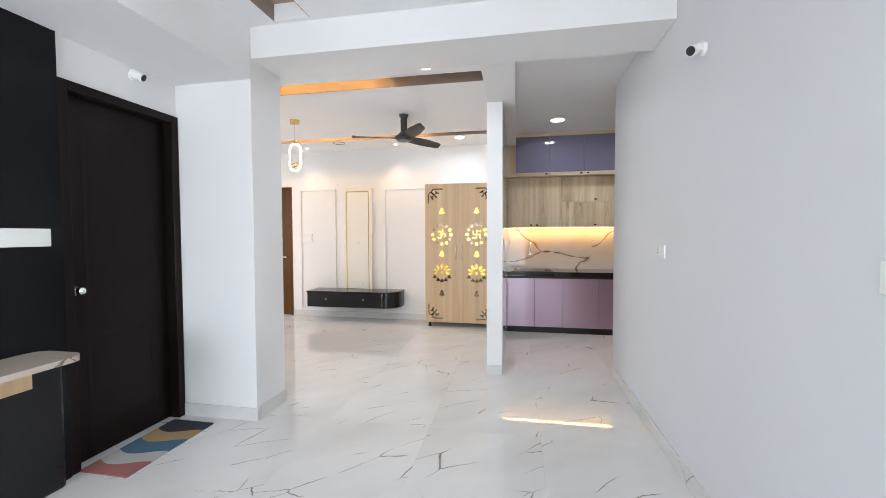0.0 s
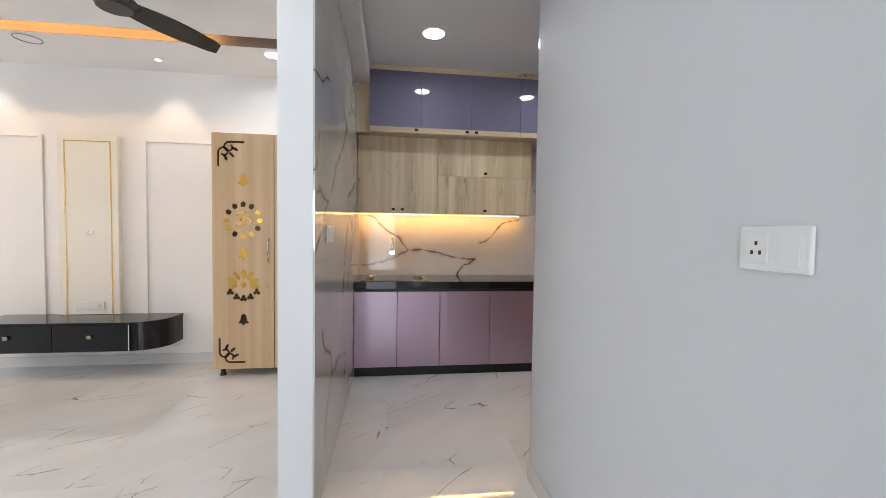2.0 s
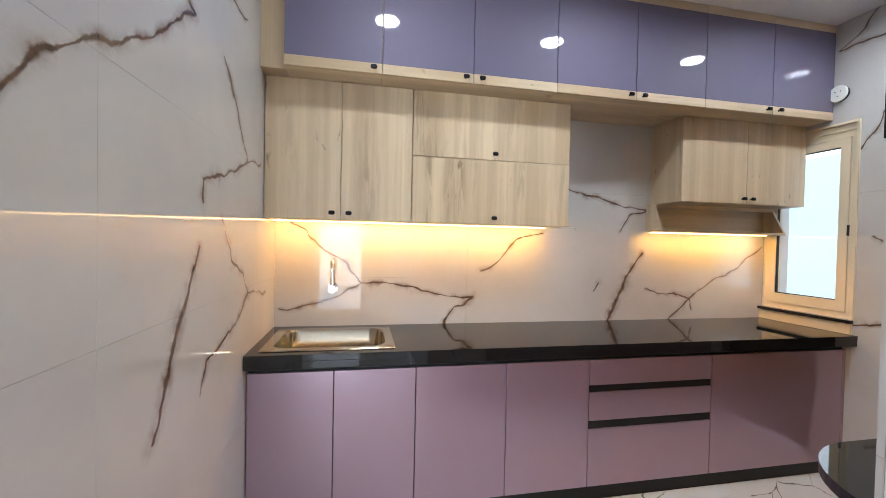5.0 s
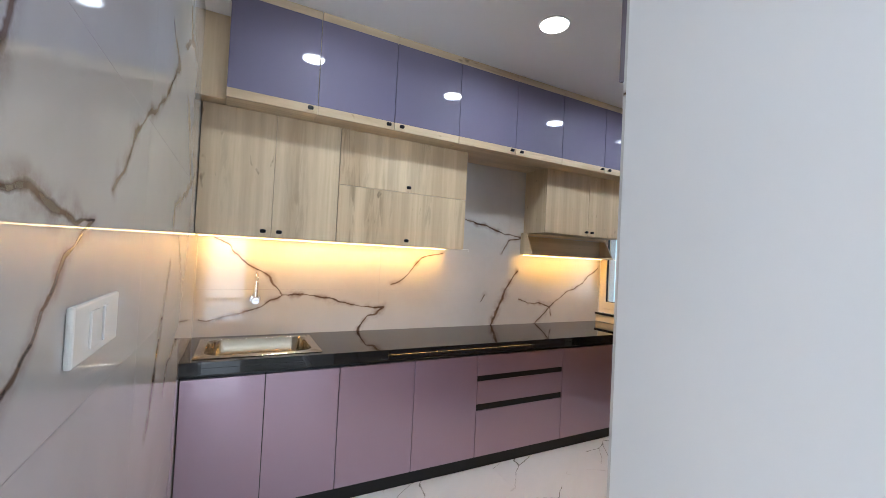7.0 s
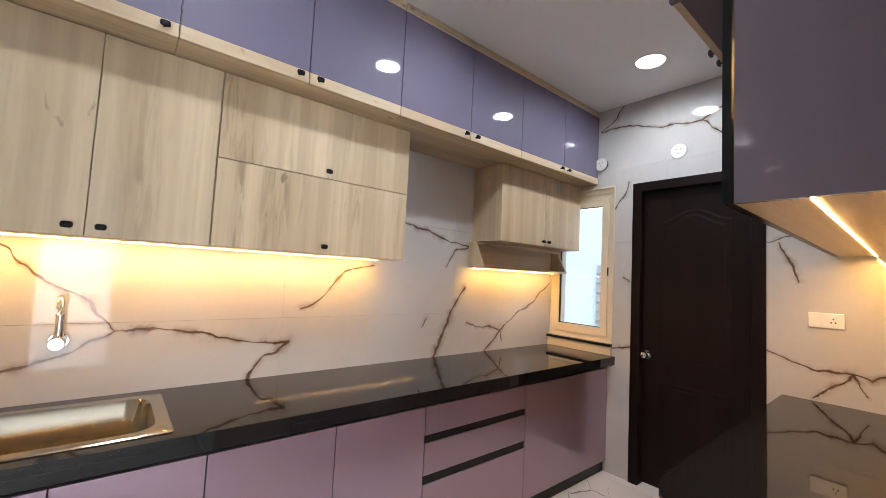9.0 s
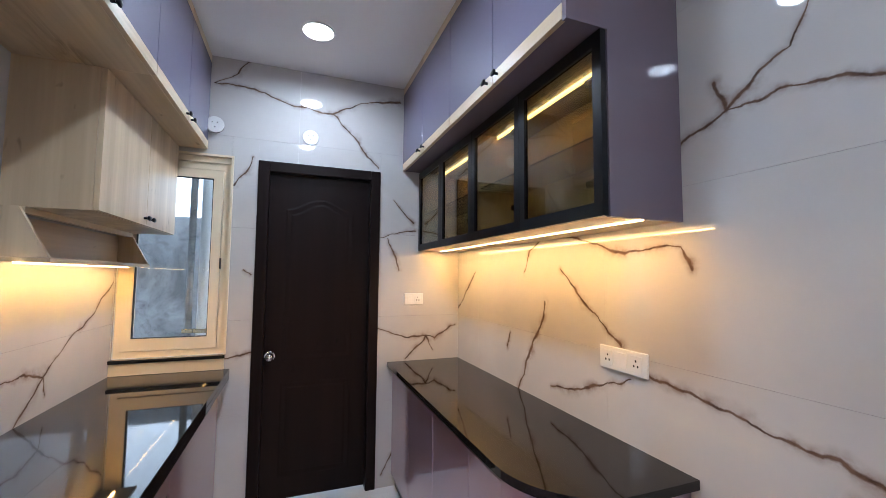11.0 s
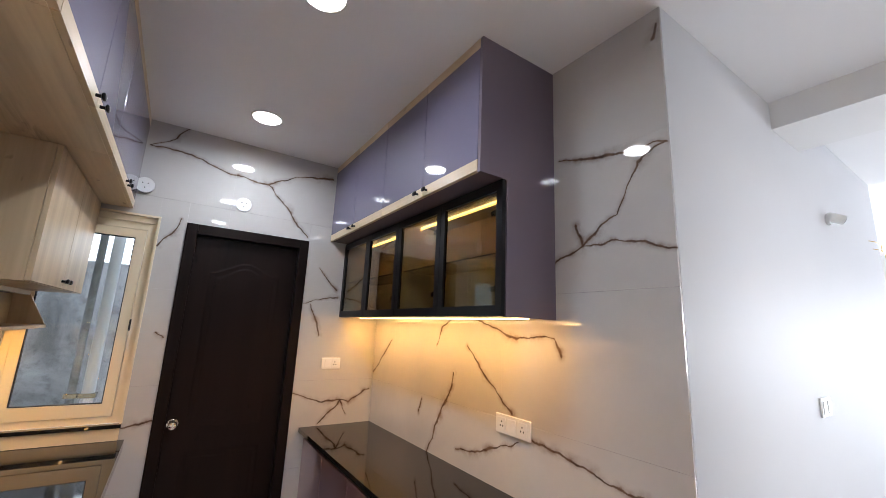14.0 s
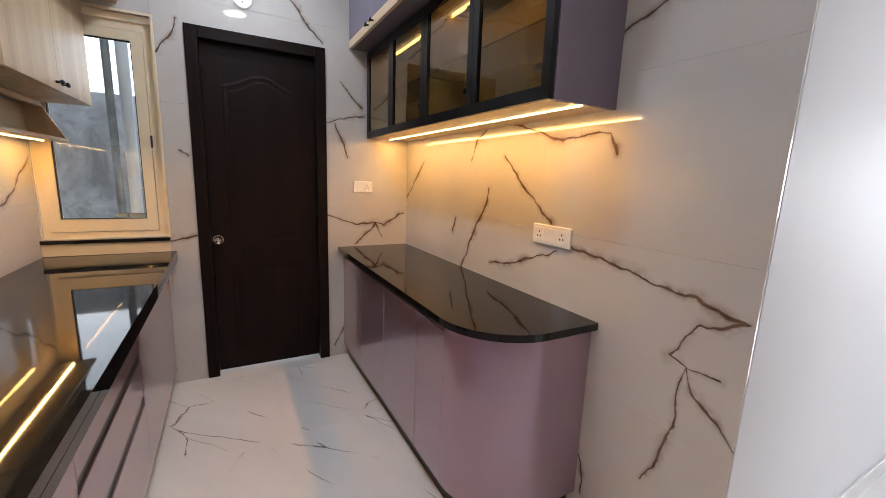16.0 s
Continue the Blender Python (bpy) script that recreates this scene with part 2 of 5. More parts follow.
class Slabs:
    """Gives each tile of a wall the marble that holds only the veins crossing it."""

    def __init__(self, name, across, veins):
        self.name, self.across, self.veins = name, across, veins
        self.plain = veined(name, across, [])

    def cut(self, u0, u1, v0, v1, edge=0.14):
        found = []
        for w, corners in self.veins:
            for i, (a, b) in enumerate(zip(corners, corners[1:])):
                if max(a[0], b[0]) > u0 - edge and min(a[0], b[0]) < u1 + edge and max(a[1], b[1]) > v0 - edge and min(a[1], b[1]) < v1 + edge:
                    found.append((w, [a, b] if i % 2 == 0 else [b, a]))
        return veined(self.name, self.across, found) if found else self.plain


M_TILE_N = Slabs("polished_marble_north", 0, VEINS_NORTH)
M_TILE_S = Slabs("polished_marble_south", 0, VEINS_SOUTH)
M_TILE_E = Slabs("polished_marble_east", 1, VEINS_EAST)
M_TILE_W = Slabs("polished_marble_stub", 1, VEINS_STUB)


def paint(name, colour, rough, grain=0.04):
    m = mat(name, colour, rough)
    n = Net(m)
    p = n.place()
    n.colour(n.mix(n.noise(p, 0.9, 3.0), tuple(c * 0.96 for c in colour), tuple(min(1, c * 1.03) for c in colour)))
    n.bump(n.noise(p, 260.0, 2.0), grain, 0.001)
    return m


M_WHITE = paint("white_wall_paint", (0.8, 0.79, 0.78), 0.5)
M_GREY = paint("pale_grey_satin_paint", (0.69, 0.69, 0.705), 0.45, 0.02)
M_GREY.node_tree.nodes["Principled BSDF"].inputs["Specular IOR Level"].default_value = 0.05
M_CEIL = paint("white_ceiling_paint", (0.84, 0.83, 0.83), 0.6)
M_CREAM = paint("cream_window_plastic", (0.78, 0.68, 0.5), 0.35)
M_PANEL = paint("cream_panel_paint", (0.8, 0.77, 0.68), 0.45)
M_TAUPE = paint("taupe_trough_laminate", (0.3, 0.23, 0.18), 0.5)
M_PLASTIC = mat("white_switch_plastic", (0.82, 0.82, 0.8), 0.25)
M_DARK = mat("dark_slot", (0.01, 0.01, 0.01), 0.6)
M_GROUT = mat("tile_joint", (0.58, 0.57, 0.55), 0.7)
M_BLACK = mat("black_metal", (0.012, 0.012, 0.013), 0.35, 0.4)
M_FRAME = mat("black_anodised_frame", (0.004, 0.004, 0.005), 0.28)
M_FRAME.node_tree.nodes["Principled BSDF"].inputs["Specular IOR Level"].default_value = 0.25
M_STEEL = mat("brushed_steel", (0.42, 0.37, 0.29), 0.17, 1.0)
M_CHROME = mat("chrome", (0.85, 0.85, 0.86), 0.06, 1.0)
M_BRASS = mat("brass", (0.75, 0.52, 0.2), 0.2, 1.0)
M_FAN = mat("charcoal_fan_enamel", (0.028, 0.026, 0.025), 0.4)
M_PIPE = mat("white_pipe", (0.75, 0.78, 0.8), 0.4)



def cement(name):
    m = mat(name, (0.3, 0.32, 0.33), 0.85)
    n = Net(m)
    p = n.place()
    c = n.mix(n.ramp(n.noise(p, 1.3, 6.0, 0.65, False, 0.8), (0.35, 0.0), (0.65, 1.0)), (0.42, 0.45, 0.47), (0.16, 0.17, 0.175))
    n.colour(n.mix(n.ramp(n.noise(p, 7.0, 5.0, 0.7), (0.5, 0.0), (0.72, 0.7)), c, (0.1, 0.1, 0.1)))
    return m


M_CEMENT = cement("stained_grey_cement")


def wood(name, light, dark, axis, gloss, knots=1.0):
    """Laminate grain along one axis: boards of drifting tone, arched growth rings, a few knots and brown streaks."""
    m = mat(name, light, gloss)
    n = Net(m)
    stretch = [9.0, 9.0, 9.0]
    stretch[axis] = 0.7
    rnd = n.t.nodes.new("ShaderNodeObjectInfo").outputs["Random"]
    p = n.vec("ADD", n.place(), n.node("CombineXYZ", X=n.math("MULTIPLY", rnd, 5.0), Y=rnd, Z=n.math("MULTIPLY", rnd, 9.0)).outputs[0])

    def along(k, lift=1.0):
        return n.vec("MULTIPLY", p, tuple(s * k * (lift if i == axis else 1) for i, s in enumerate(stretch)))

    fine = n.noise(along(8.0), 1.0, 3.0)
    band = n.noise(along(1.1, 0.18), 1.0, 3.0, 0.6)
    drift = n.noise(along(0.4, 0.5), 1.0, 2.0)
    c = n.mix(n.ramp(band, (0.38, 0.0), (0.58, 1.0)), tuple(v * 1.08 for v in light), tuple(a * 0.6 + b * 0.4 for a, b in zip(light, dark)))
    c = n.mix(n.math("MULTIPLY", n.ramp(drift, (0.38, 0.0), (0.65, 1.0)), 0.4), c, dark)
    c = n.mix(n.math("MULTIPLY", n.ramp(fine, (0.45, 0.0), (0.75, 1.0)), 0.2), c, dark)
    heart = n.ramp(n.noise(along(0.62, 0.75), 1.0, 2.0, 0.5, False, 0.4), (0.57, 0.0), (0.72, 1.0))
    lines = n.ramp(n.noise(along(3.0, 1.5), 1.0, 4.0, 0.6, False, 1.1), (0.47, 0.0), (0.64, 1.0))
    c = n.mix(n.math("MULTIPLY", n.math("MULTIPLY", heart, n.math("ADD", n.math("MULTIPLY", lines, 0.55), 0.16)), knots), c, tuple(d * 0.55 for d in dark))
    eyes = n.ramp(n.noise(along(1.9, 5.5), 1.0, 2.0, 0.5, False, 0.3), (0.7, 0.0), (0.78, 0.75 * knots))
    c = n.mix(eyes, c, tuple(d * 0.45 for d in dark))
    n.colour(c)
    n.bump(fine, 0.08, 0.001)
    return m


M_WOOD = wood("pale_oak_laminate", (0.68, 0.555, 0.38), (0.4, 0.28, 0.16), 2, 0.38)
M_WOODX = wood("pale_oak_laminate_level", (0.68, 0.555, 0.38), (0.4, 0.28, 0.16), 0, 0.38)
M_POOJA = wood("honey_oak_laminate", (0.56, 0.4, 0.24), (0.42, 0.28, 0.15), 2, 0.4, 0.35)
M_TEAK = wood("brown_teak", (0.12, 0.05, 0.012), (0.06, 0.023, 0.005), 2, 0.2, 0.6)
M_TEAK.node_tree.nodes["Principled BSDF"].inputs["Specular IOR Level"].default_value = 0.12
M_DOOR = wood("dark_wenge_door", (0.012, 0.0064, 0.0058), (0.007, 0.004, 0.0036), 2, 0.38)
for m in (M_DOOR, M_NERO):
    m.node_tree.nodes["Principled BSDF"].inputs["Specular IOR Level"].default_value = 0.14


def lacquer(name, colour, rough, metal=0.0):
    m = mat(name, colour, rough, metal, 1.0)
    n = Net(m)
    n.b.inputs["Specular IOR Level"].default_value = 0.2
    p = n.place()
    n.colour(n.mix(n.noise(p, 420.0, 2.0), tuple(c * 0.97 for c in colour), tuple(c * 1.03 for c in colour)))
    n.bump(n.noise(p, 4.0, 1.0), 0.02, 0.002)
    return m


M_MAUVE = lacquer("mauve_gloss_laminate", (0.38, 0.27, 0.345), 0.3, 0.6)
M_SLATE = lacquer("slate_mauve_gloss_laminate", (0.17, 0.135, 0.175), 0.4)
M_LAV = lacquer("lavender_gloss_laminate", (0.15, 0.135, 0.205), 0.5)
M_GLOSSBLACK = lacquer("black_gloss_laminate", (0.005, 0.005, 0.006), 0.2)
M_GLOSSBLACK.node_tree.nodes["Principled BSDF"].inputs["Coat Weight"].default_value = 0.35


def granite(name):
    m = mat(name, (0.012, 0.012, 0.013), 0.07)
    n = Net(m)
    p = n.place()
    n.colour(n.mix(n.ramp(n.noise(p, 160.0, 2.0), (0.62, 0.0), (0.8, 1.0)), (0.009, 0.009, 0.01), (0.018, 0.0175, 0.017)))
    n.b.inputs["Specular IOR Level"].default_value = 0.42
    n.rough(n.ramp(n.noise(p, 12.0), (0.3, 0.025), (0.8, 0.05)))
    return m


M_GRANITE = granite("black_polished_granite")
M_BEIGESTONE = marble("beige_stone", (0.55, 0.47, 0.4), (0.48, 0.4, 0.33), (0.35, 0.28, 0.2), 3.0, 0.02, 0.5, 0.2, (1, 1, 1), 0.4, 20, 0.3, True)


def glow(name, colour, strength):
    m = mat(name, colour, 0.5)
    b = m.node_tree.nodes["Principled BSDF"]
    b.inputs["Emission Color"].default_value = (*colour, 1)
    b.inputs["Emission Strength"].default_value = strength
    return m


M_LED = glow("warm_led", (1.0, 0.66, 0.28), 9.0)
M_DOWN = glow("white_led_panel", (1.0, 0.97, 0.95), 14.0)
# house render: daylight put in as a faint emission of its own
M_HOUSEGLOW = glow("pale_render_daylight_glow", (0.6, 0.74, 0.8), 0.5)
M_SKYCARD = glow("hazy_sky", (0.86, 0.93, 1.0), 1.5)
M_RING = glow("pendant_led", (1.0, 0.78, 0.42), 5.0)


def glass(name, tint, rough=0.0):
    m = bpy.data.materials.new(name)
    m.use_nodes = True
    b = m.node_tree.nodes["Principled BSDF"]
    b.inputs["Base Color"].default_value = (*tint, 1)
    b.inputs["Roughness"].default_value = rough
    b.inputs["Transmission Weight"].default_value = 1.0
    b.inputs["IOR"].default_value = 1.45
    return m


M_GLASS = glass("clear_glass", (0.95, 0.98, 0.98))
M_SMOKE = glass("bronze_tinted_glass", (0.27, 0.26, 0.17))
M_MIRROR = mat("gold_mirror", (0.62, 0.38, 0.07), 0.22, 1.0)
# darker copy of the mirror, with a dark reflection put into its colour
M_MIRROR_DARKREFL = mat("gold_mirror_dark_reflection", (0.09, 0.06, 0.035), 0.15, 1.0)

# ---- building helpers ----


def box(bm, x0, x1, y0, y1, z0, z1, bevel=0.0):
    m = Matrix.LocRotScale(((x0 + x1) / 2, (y0 + y1) / 2, (z0 + z1) / 2), None, (abs(x1 - x0), abs(y1 - y0), abs(z1 - z0)))
    made = bmesh.ops.create_cube(bm, size=1, matrix=m)["verts"]
    if bevel:
        edges = list({e for v in made for e in v.link_edges})
        bmesh.ops.bevel(bm, geom=edges, offset=bevel, segments=2, profile=0.5, affect="EDGES")
    return bm


def block(x0, x1, y0, y1, z0, z1, bevel=0.0):
    return box(bmesh.new(), x0, x1, y0, y1, z0, z1, bevel)


def cyl(bm, a, b, r, r2=None, n=24):
    a, b = Vector(a), Vector(b)
    m = Matrix.Translation((a + b) / 2) @ (b - a).to_track_quat("Z", "Y").to_matrix().to_4x4()
    bmesh.ops.create_cone(bm, cap_ends=True, segments=n, radius1=r, radius2=r if r2 is None else r2, depth=(b - a).length, matrix=m)
    return bm


def tube(bm, pts, r, n=12):
    """A round bar swept along points."""
    pts = [Vector(p) for p in pts]
    rings = []
    for i, p in enumerate(pts):
        d = (pts[min(i + 1, len(pts) - 1)] - pts[max(i - 1, 0)]).normalized()
        q = d.to_track_quat("Z", "Y")
        rings.append([bm.verts.new(p + q @ Vector((r * math.cos(2 * math.pi * k / n), r * math.sin(2 * math.pi * k / n), 0))) for k in range(n)])
    for a, b in zip(rings, rings[1:]):
        for k in range(n):
            bm.faces.new((a[k], a[(k + 1) % n], b[(k + 1) % n], b[k]))
    bm.faces.new(rings[0][::-1])
    bm.faces.new(rings[-1])
    return bm


def prism(bm, outline, lo, hi, axis=2):
    """An outline of (u, v) pairs pushed from lo to hi along an axis."""
    def at(u, v, w):
        return ((w, u, v), (u, w, v), (u, v, w))[axis]
    a = [bm.verts.new(at(u, v, lo)) for u, v in outline]
    b = [bm.verts.new(at(u, v, hi)) for u, v in outline]
    k = len(a)
    for i in range(k):
        bm.faces.new((a[i], a[(i + 1) % k], b[(i + 1) % k], b[i]))
    bm.faces.new(a[::-1])
    bm.faces.new(b)
    bmesh.ops.recalc_face_normals(bm, faces=bm.faces)
    return bm


def ring(bm, axis, lo, hi, outer, inner):
    """A rectangular frame in one piece, between lo and hi on an axis (0 or 1); outer and inner are (u0, u1, v0, v1)."""
    loops = []
    for w in (lo, hi):
        for u0, u1, v0, v1 in (outer, inner):
            loops.append([bm.verts.new((w, u, v) if axis == 0 else (u, w, v)) for u, v in ((u0, v0), (u1, v0), (u1, v1), (u0, v1))])
    for a, b in ((0, 1), (1, 3), (3, 2), (2, 0)):
        for i in range(4):
            bm.faces.new((loops[a][i], loops[a][(i + 1) % 4], loops[b][(i + 1) % 4], loops[b][i]))
    return bm


def mesh_of(name, bm, material, smooth=False):
    me = bpy.data.meshes.new(name)
    bmesh.ops.recalc_face_normals(bm, faces=bm.faces)
    bm.to_mesh(me)
    bm.free()
    me.materials.append(material)
    if smooth:
        me.polygons.foreach_set("use_smooth", [True] * len(me.polygons))
        me.set_sharp_from_angle(angle=radians(40))
    return me


def hang(ob, parent):
    ob.parent = parent
    ob.matrix_parent_inverse = Matrix.Translation(-(parent.matrix_basis.translation)) if parent.type == "EMPTY" else Matrix()
    return ob


def part(name, bm, material, parent, label="", smooth=False):
    ob = new(name, mesh_of(name, bm, material, smooth))
    hang(ob, parent)
    return tagged(ob, label) if label else ob


def thing(name, at, label, category, group="", kind=""):
    ob = new(name)
    ob.empty_display_size = 0.1
    ob.location = at
    return tagged(ob, label, category, group, kind)


def solid(name, bm, material, label, category, kind="structure", smooth=False):
    return tagged(new(name, mesh_of(name, bm, material, smooth)), label, category, "", kind)


def less(rects, hole):
    """Rectangles (u0, u1, v0, v1) with a rectangular hole taken out."""
    out = []
    a0, a1, b0, b1 = hole
    for u0, u1, v0, v1 in rects:
        if a1 <= u0 or a0 >= u1 or b1 <= v0 or b0 >= v1:
            out.append((u0, u1, v0, v1))
            continue
        if u0 < a0:
            out.append((u0, a0, v0, v1))
        if a1 < u1:
            out.append((a1, u1, v0, v1))
        m0, m1 = max(u0, a0), min(u1, a1)
        if v0 < b0:
            out.append((m0, m1, v0, b0))
        if b1 < v1:
            out.append((m0, m1, b1, v1))
    return [r for r in out if r[1] - r[0] > 0.004 and r[3] - r[2] > 0.004]


def wall(name, axis, lo, hi, span, height, holes, material, label):
    """A wall whose thickness lies between lo and hi on an axis (0 or 1), with openings through it."""
    bm = bmesh.new()
    for u0, u1, v0, v1 in _cut([(span[0], span[1], height[0], height[1])], holes):
        if axis == 0:
            box(bm, lo, hi, u0, u1, v0, v1)
        else:
            box(bm, u0, u1, lo, hi, v0, v1)
    return solid(name, bm, material, label, "wall")


def _cut(rects, holes):
    for h in holes:
        rects = less(rects, h)
    return rects


TILES = []


def tiled(parent, axis, face, out, span, height, size, holes, material, start=(0, 0)):
    """Queue tiles on a wall's face; out is the side to which they stand proud."""
    TILES.append((parent, axis, face, out, span, height, size, holes, material, start))


# ---- plan ----
KX0, KX1 = -1.107, 2.472          # kitchen, inner tile faces west and east
KY0, KY1 = -0.064, 2.13           # south and north
CEIL = 2.925
LIVY, LIVZ = 2.14, 2.9            # living wall and its ceiling
GX = 0.0                          # grey wall's face
STY = -0.288                      # end of the stub wall
STZ = 2.765                       # underside of the beams
DOORX = -3.6                      # wall of the entrance door
KDOOR = (0.563, 1.385, -0.1, 2.26)
KWIN = (1.542, 2.125, 0.992, 2.255)

floor = solid("floor", block(-7.2, 3.2, -7.6, 2.5, -0.2, -0.012), M_GROUT, "white polished marble tile floor with grey veins", "floor")
east = wall("wall_east", 0, KX1 + 0.009, KX1 + 0.24, (-0.2, 2.5), (-0.01, 3.3), [KDOOR, KWIN], M_WHITE, "kitchen end wall tiled in brown-veined white marble")
north = wall("wall_north", 1, KY1 + 0.009, 2.5, (KX0 + 0.05, KX1 + 0.24), (-0.01, 3.3), [], M_WHITE, "kitchen counter wall tiled in brown-veined white marble")
south = wall("wall_south", 1, -0.14, KY0 - 0.009, (GX + 0.14, KX1 + 0.24), (-0.01, 3.3), [], M_WHITE, "kitchen side wall tiled in brown-veined white marble")
stub = wall("wall_stub", 0, -1.268, KX0 - 0.009, (STY, LIVY), (-0.01, STZ), [], M_WHITE, "short white partition wall tiled on its kitchen side")
grey = wall("wall_grey", 0, GX, GX + 0.15, (-3.45, KY0 - 0.0095), (-0.01, 3.3), [], M_GREY, "long pale grey satin painted wall")
WDOOR = (-6.01, -4.915, -0.1, 2.295)
living = wall("wall_living", 1, LIVY, 2.5, (-7.2, -1.14), (-0.01, 3.3), [WDOOR], M_WHITE, "white painted living room wall with moulded panels")
solid("wall_entrance", box(block(DOORX - 0.25, DOORX, -2.47, -1.63, 2.365, 3.3), DOORX - 0.25, DOORX, -7.6, -2.47, -0.01, 3.3), M_WHITE, "white wall above and beside the entrance door", "wall")
pillar = solid("pillar", block(DOORX - 0.25, -2.94, -1.63, -1.25, -0.01, 3.3, 0.004), M_WHITE, "square white painted pillar beside the entrance door", "pillar")
solid("wall_west", box(box(block(-7.2, -7.0, -1.25, 2.22, -0.01, 0.5), -7.2, -7.0, -1.25, 2.22, 2.5, 3.3), -7.2, DOORX - 0.25, -1.45, -1.25, -0.01, 3.3), M_WHITE, "white wall around the living room window", "wall")
# the second hole is an assumed window, cut only for the fill lamp
wall("wall_balcony", 1, -7.6, -7.4, (-7.2, 3.0), (-0.01, 3.3), [(-1.86, -0.64, -0.1, 2.4), (-3.62, -2.38, 0.92, 2.28)], M_WHITE, "white wall around the balcony door opening and an added unseen window")
solid("wall_recess", box(box(block(GX + 0.15, 1.6, -3.6, -3.45, -0.01, 3.3), 1.6, 1.8, -7.4, -3.45, 2.5, 3.3), 1.6, 1.8, -7.4, -5.2, -0.01, 2.5), M_WHITE, "white walls of the side recess", "wall")

# ceilings and beams
solid("ceiling", block(-1.23, KX1 + 0.24, -1.19, 2.5, CEIL, 3.3), M_CEIL, "plain white kitchen ceiling", "ceiling")
bm = bmesh.new()
TR = [(-0.75, -0.51), (1.29, 1.48)]
edges = [-1.25] + [y for t in TR for y in t] + [LIVY]
for a, b in zip(edges[::2], edges[1::2]):
    box(bm, -7.2, -1.256, a, b, LIVZ, 3.3)
solid("ceiling_living", bm, M_CEIL, "white false ceiling with two light troughs", "ceiling")
bm = bmesh.new()
for a, b in TR:
    box(bm, -7.2, -1.256, a, b, LIVZ + 0.12, 3.3)
    box(bm, -7.2, -1.256, b - 0.006, b - 0.001, LIVZ + 0.002, LIVZ + 0.12)
    box(bm, -7.2, -1.256, a + 0.001, a + 0.006, LIVZ + 0.002, LIVZ + 0.12)
solid("ceiling_trough", bm, M_TAUPE, "taupe laminate lining of the ceiling troughs", "ceiling")
bm = box(box(box(block(-7.2, -2.72, -7.6, -1.626, 3.0, 3.3), -2.43, 1.8, -7.6, -1.626, 3.0, 3.3), -2.72, -2.43, -1.66, -1.626, 3.0, 3.3), -2.72, -2.43, -7.6, -1.66, 3.13, 3.3)
solid("ceiling_entrance", bm, M_CEIL, "white entrance ceiling", "ceiling")
bm = box(block(-2.719, -2.713, -7.4, -1.661, 3.002, 3.129), -2.437, -2.431, -7.4, -1.661, 3.002, 3.129)
box(bm, -2.713, -2.437, -7.4, -1.661, 3.122, 3.129)
solid("ceiling_recess", bm, M_TAUPE, "taupe lined recess in the entrance ceiling", "ceiling")
solid("beam", block(-2.938, GX - 0.002, -1.625, -1.19, STZ, 3.3), M_WHITE, "white beam across the room", "beam")
solid("beam_stub", block(-1.255, -0.985, -1.189, KY1, STZ, 3.3), M_WHITE, "white beam over the partition wall", "beam")
solid("soffit", block(DOORX, -2.94, -7.4, -1.631, 2.612, 3.0), M_CEIL, "lowered white soffit over the entrance door", "ceiling")

tiled(north, 1, KY1, -1, (KX0, KX1), (0, CEIL), (1.2, 0.6), [], M_TILE_N)
tiled(south, 1, KY0, 1, (GX + 0.001, KX1), (0, CEIL), (1.2, 0.6), [], M_TILE_S, (0.3, 0))
tiled(east, 0, KX1, -1, (KY0, KY1), (0, CEIL), (1.2, 0.6), [KDOOR, KWIN], M_TILE_E)
tiled(stub, 0, KX0, 1, (STY, KY1), (0, STZ), (1.2, 0.6), [], M_TILE_W, (0.4, 0))
tiled(floor, 2, 0.0, 1, (-7.0, KX1 + 0.1), (-7.4, LIVY), (0.8, 1.6), [], M_FLOOR, (0.2, 0.5))


# ---- kitchen, north side ----
def knob(parent, x, y, z, d):
    """A small black mushroom knob on a front; d is the way it points along y."""
    bm = cyl(bmesh.new(), (x, y, z), (x, y + d * 0.018, z), 0.006, None, 10)
    box(bm, x - 0.017, x + 0.017, y + d * 0.016, y + d * 0.03, z - 0.0115, z + 0.0115, 0.008)
    part("knob", bm, M_FRAME, parent, "small black knob", True)


def loft_unit(name, x0, x1, doors, y, back, d, z0, z1, label, group, under):
    """A loft cupboard: body, and doors of mauve gloss between oak edge strips."""
    cab = thing(name, ((x0 + x1) / 2, (y + back) / 2, z0), label, "loft cabinet", group)
    part("body", block(x0 + 0.001, x1 - 0.001, y - d * 0.02, back, z0 + 0.0005, z1 - 0.002), under, cab)
    for a, b, k in doors:
        door = part("door", block(a + 0.002, b - 0.002, y - d * 0.019, y, z0 + 0.052, z1 - 0.052, 0.0012), M_LAV, cab, "lavender high-gloss door")
        part("edge_strip", block(a + 0.002, b - 0.002, y - d * 0.019, y + d * 0.001, z0, z0 + 0.052, 0.0012), M_WOODX, door, "pale oak strip")
        part("edge_strip", block(a + 0.002, b - 0.002, y - d * 0.019, y + d * 0.001, z1 - 0.052, z1 - 0.003, 0.0012), M_WOODX, door, "pale oak strip")
        knob(door, b - 0.045 if k > 0 else a + 0.045, y, z0 + 0.026, d)
    return cab


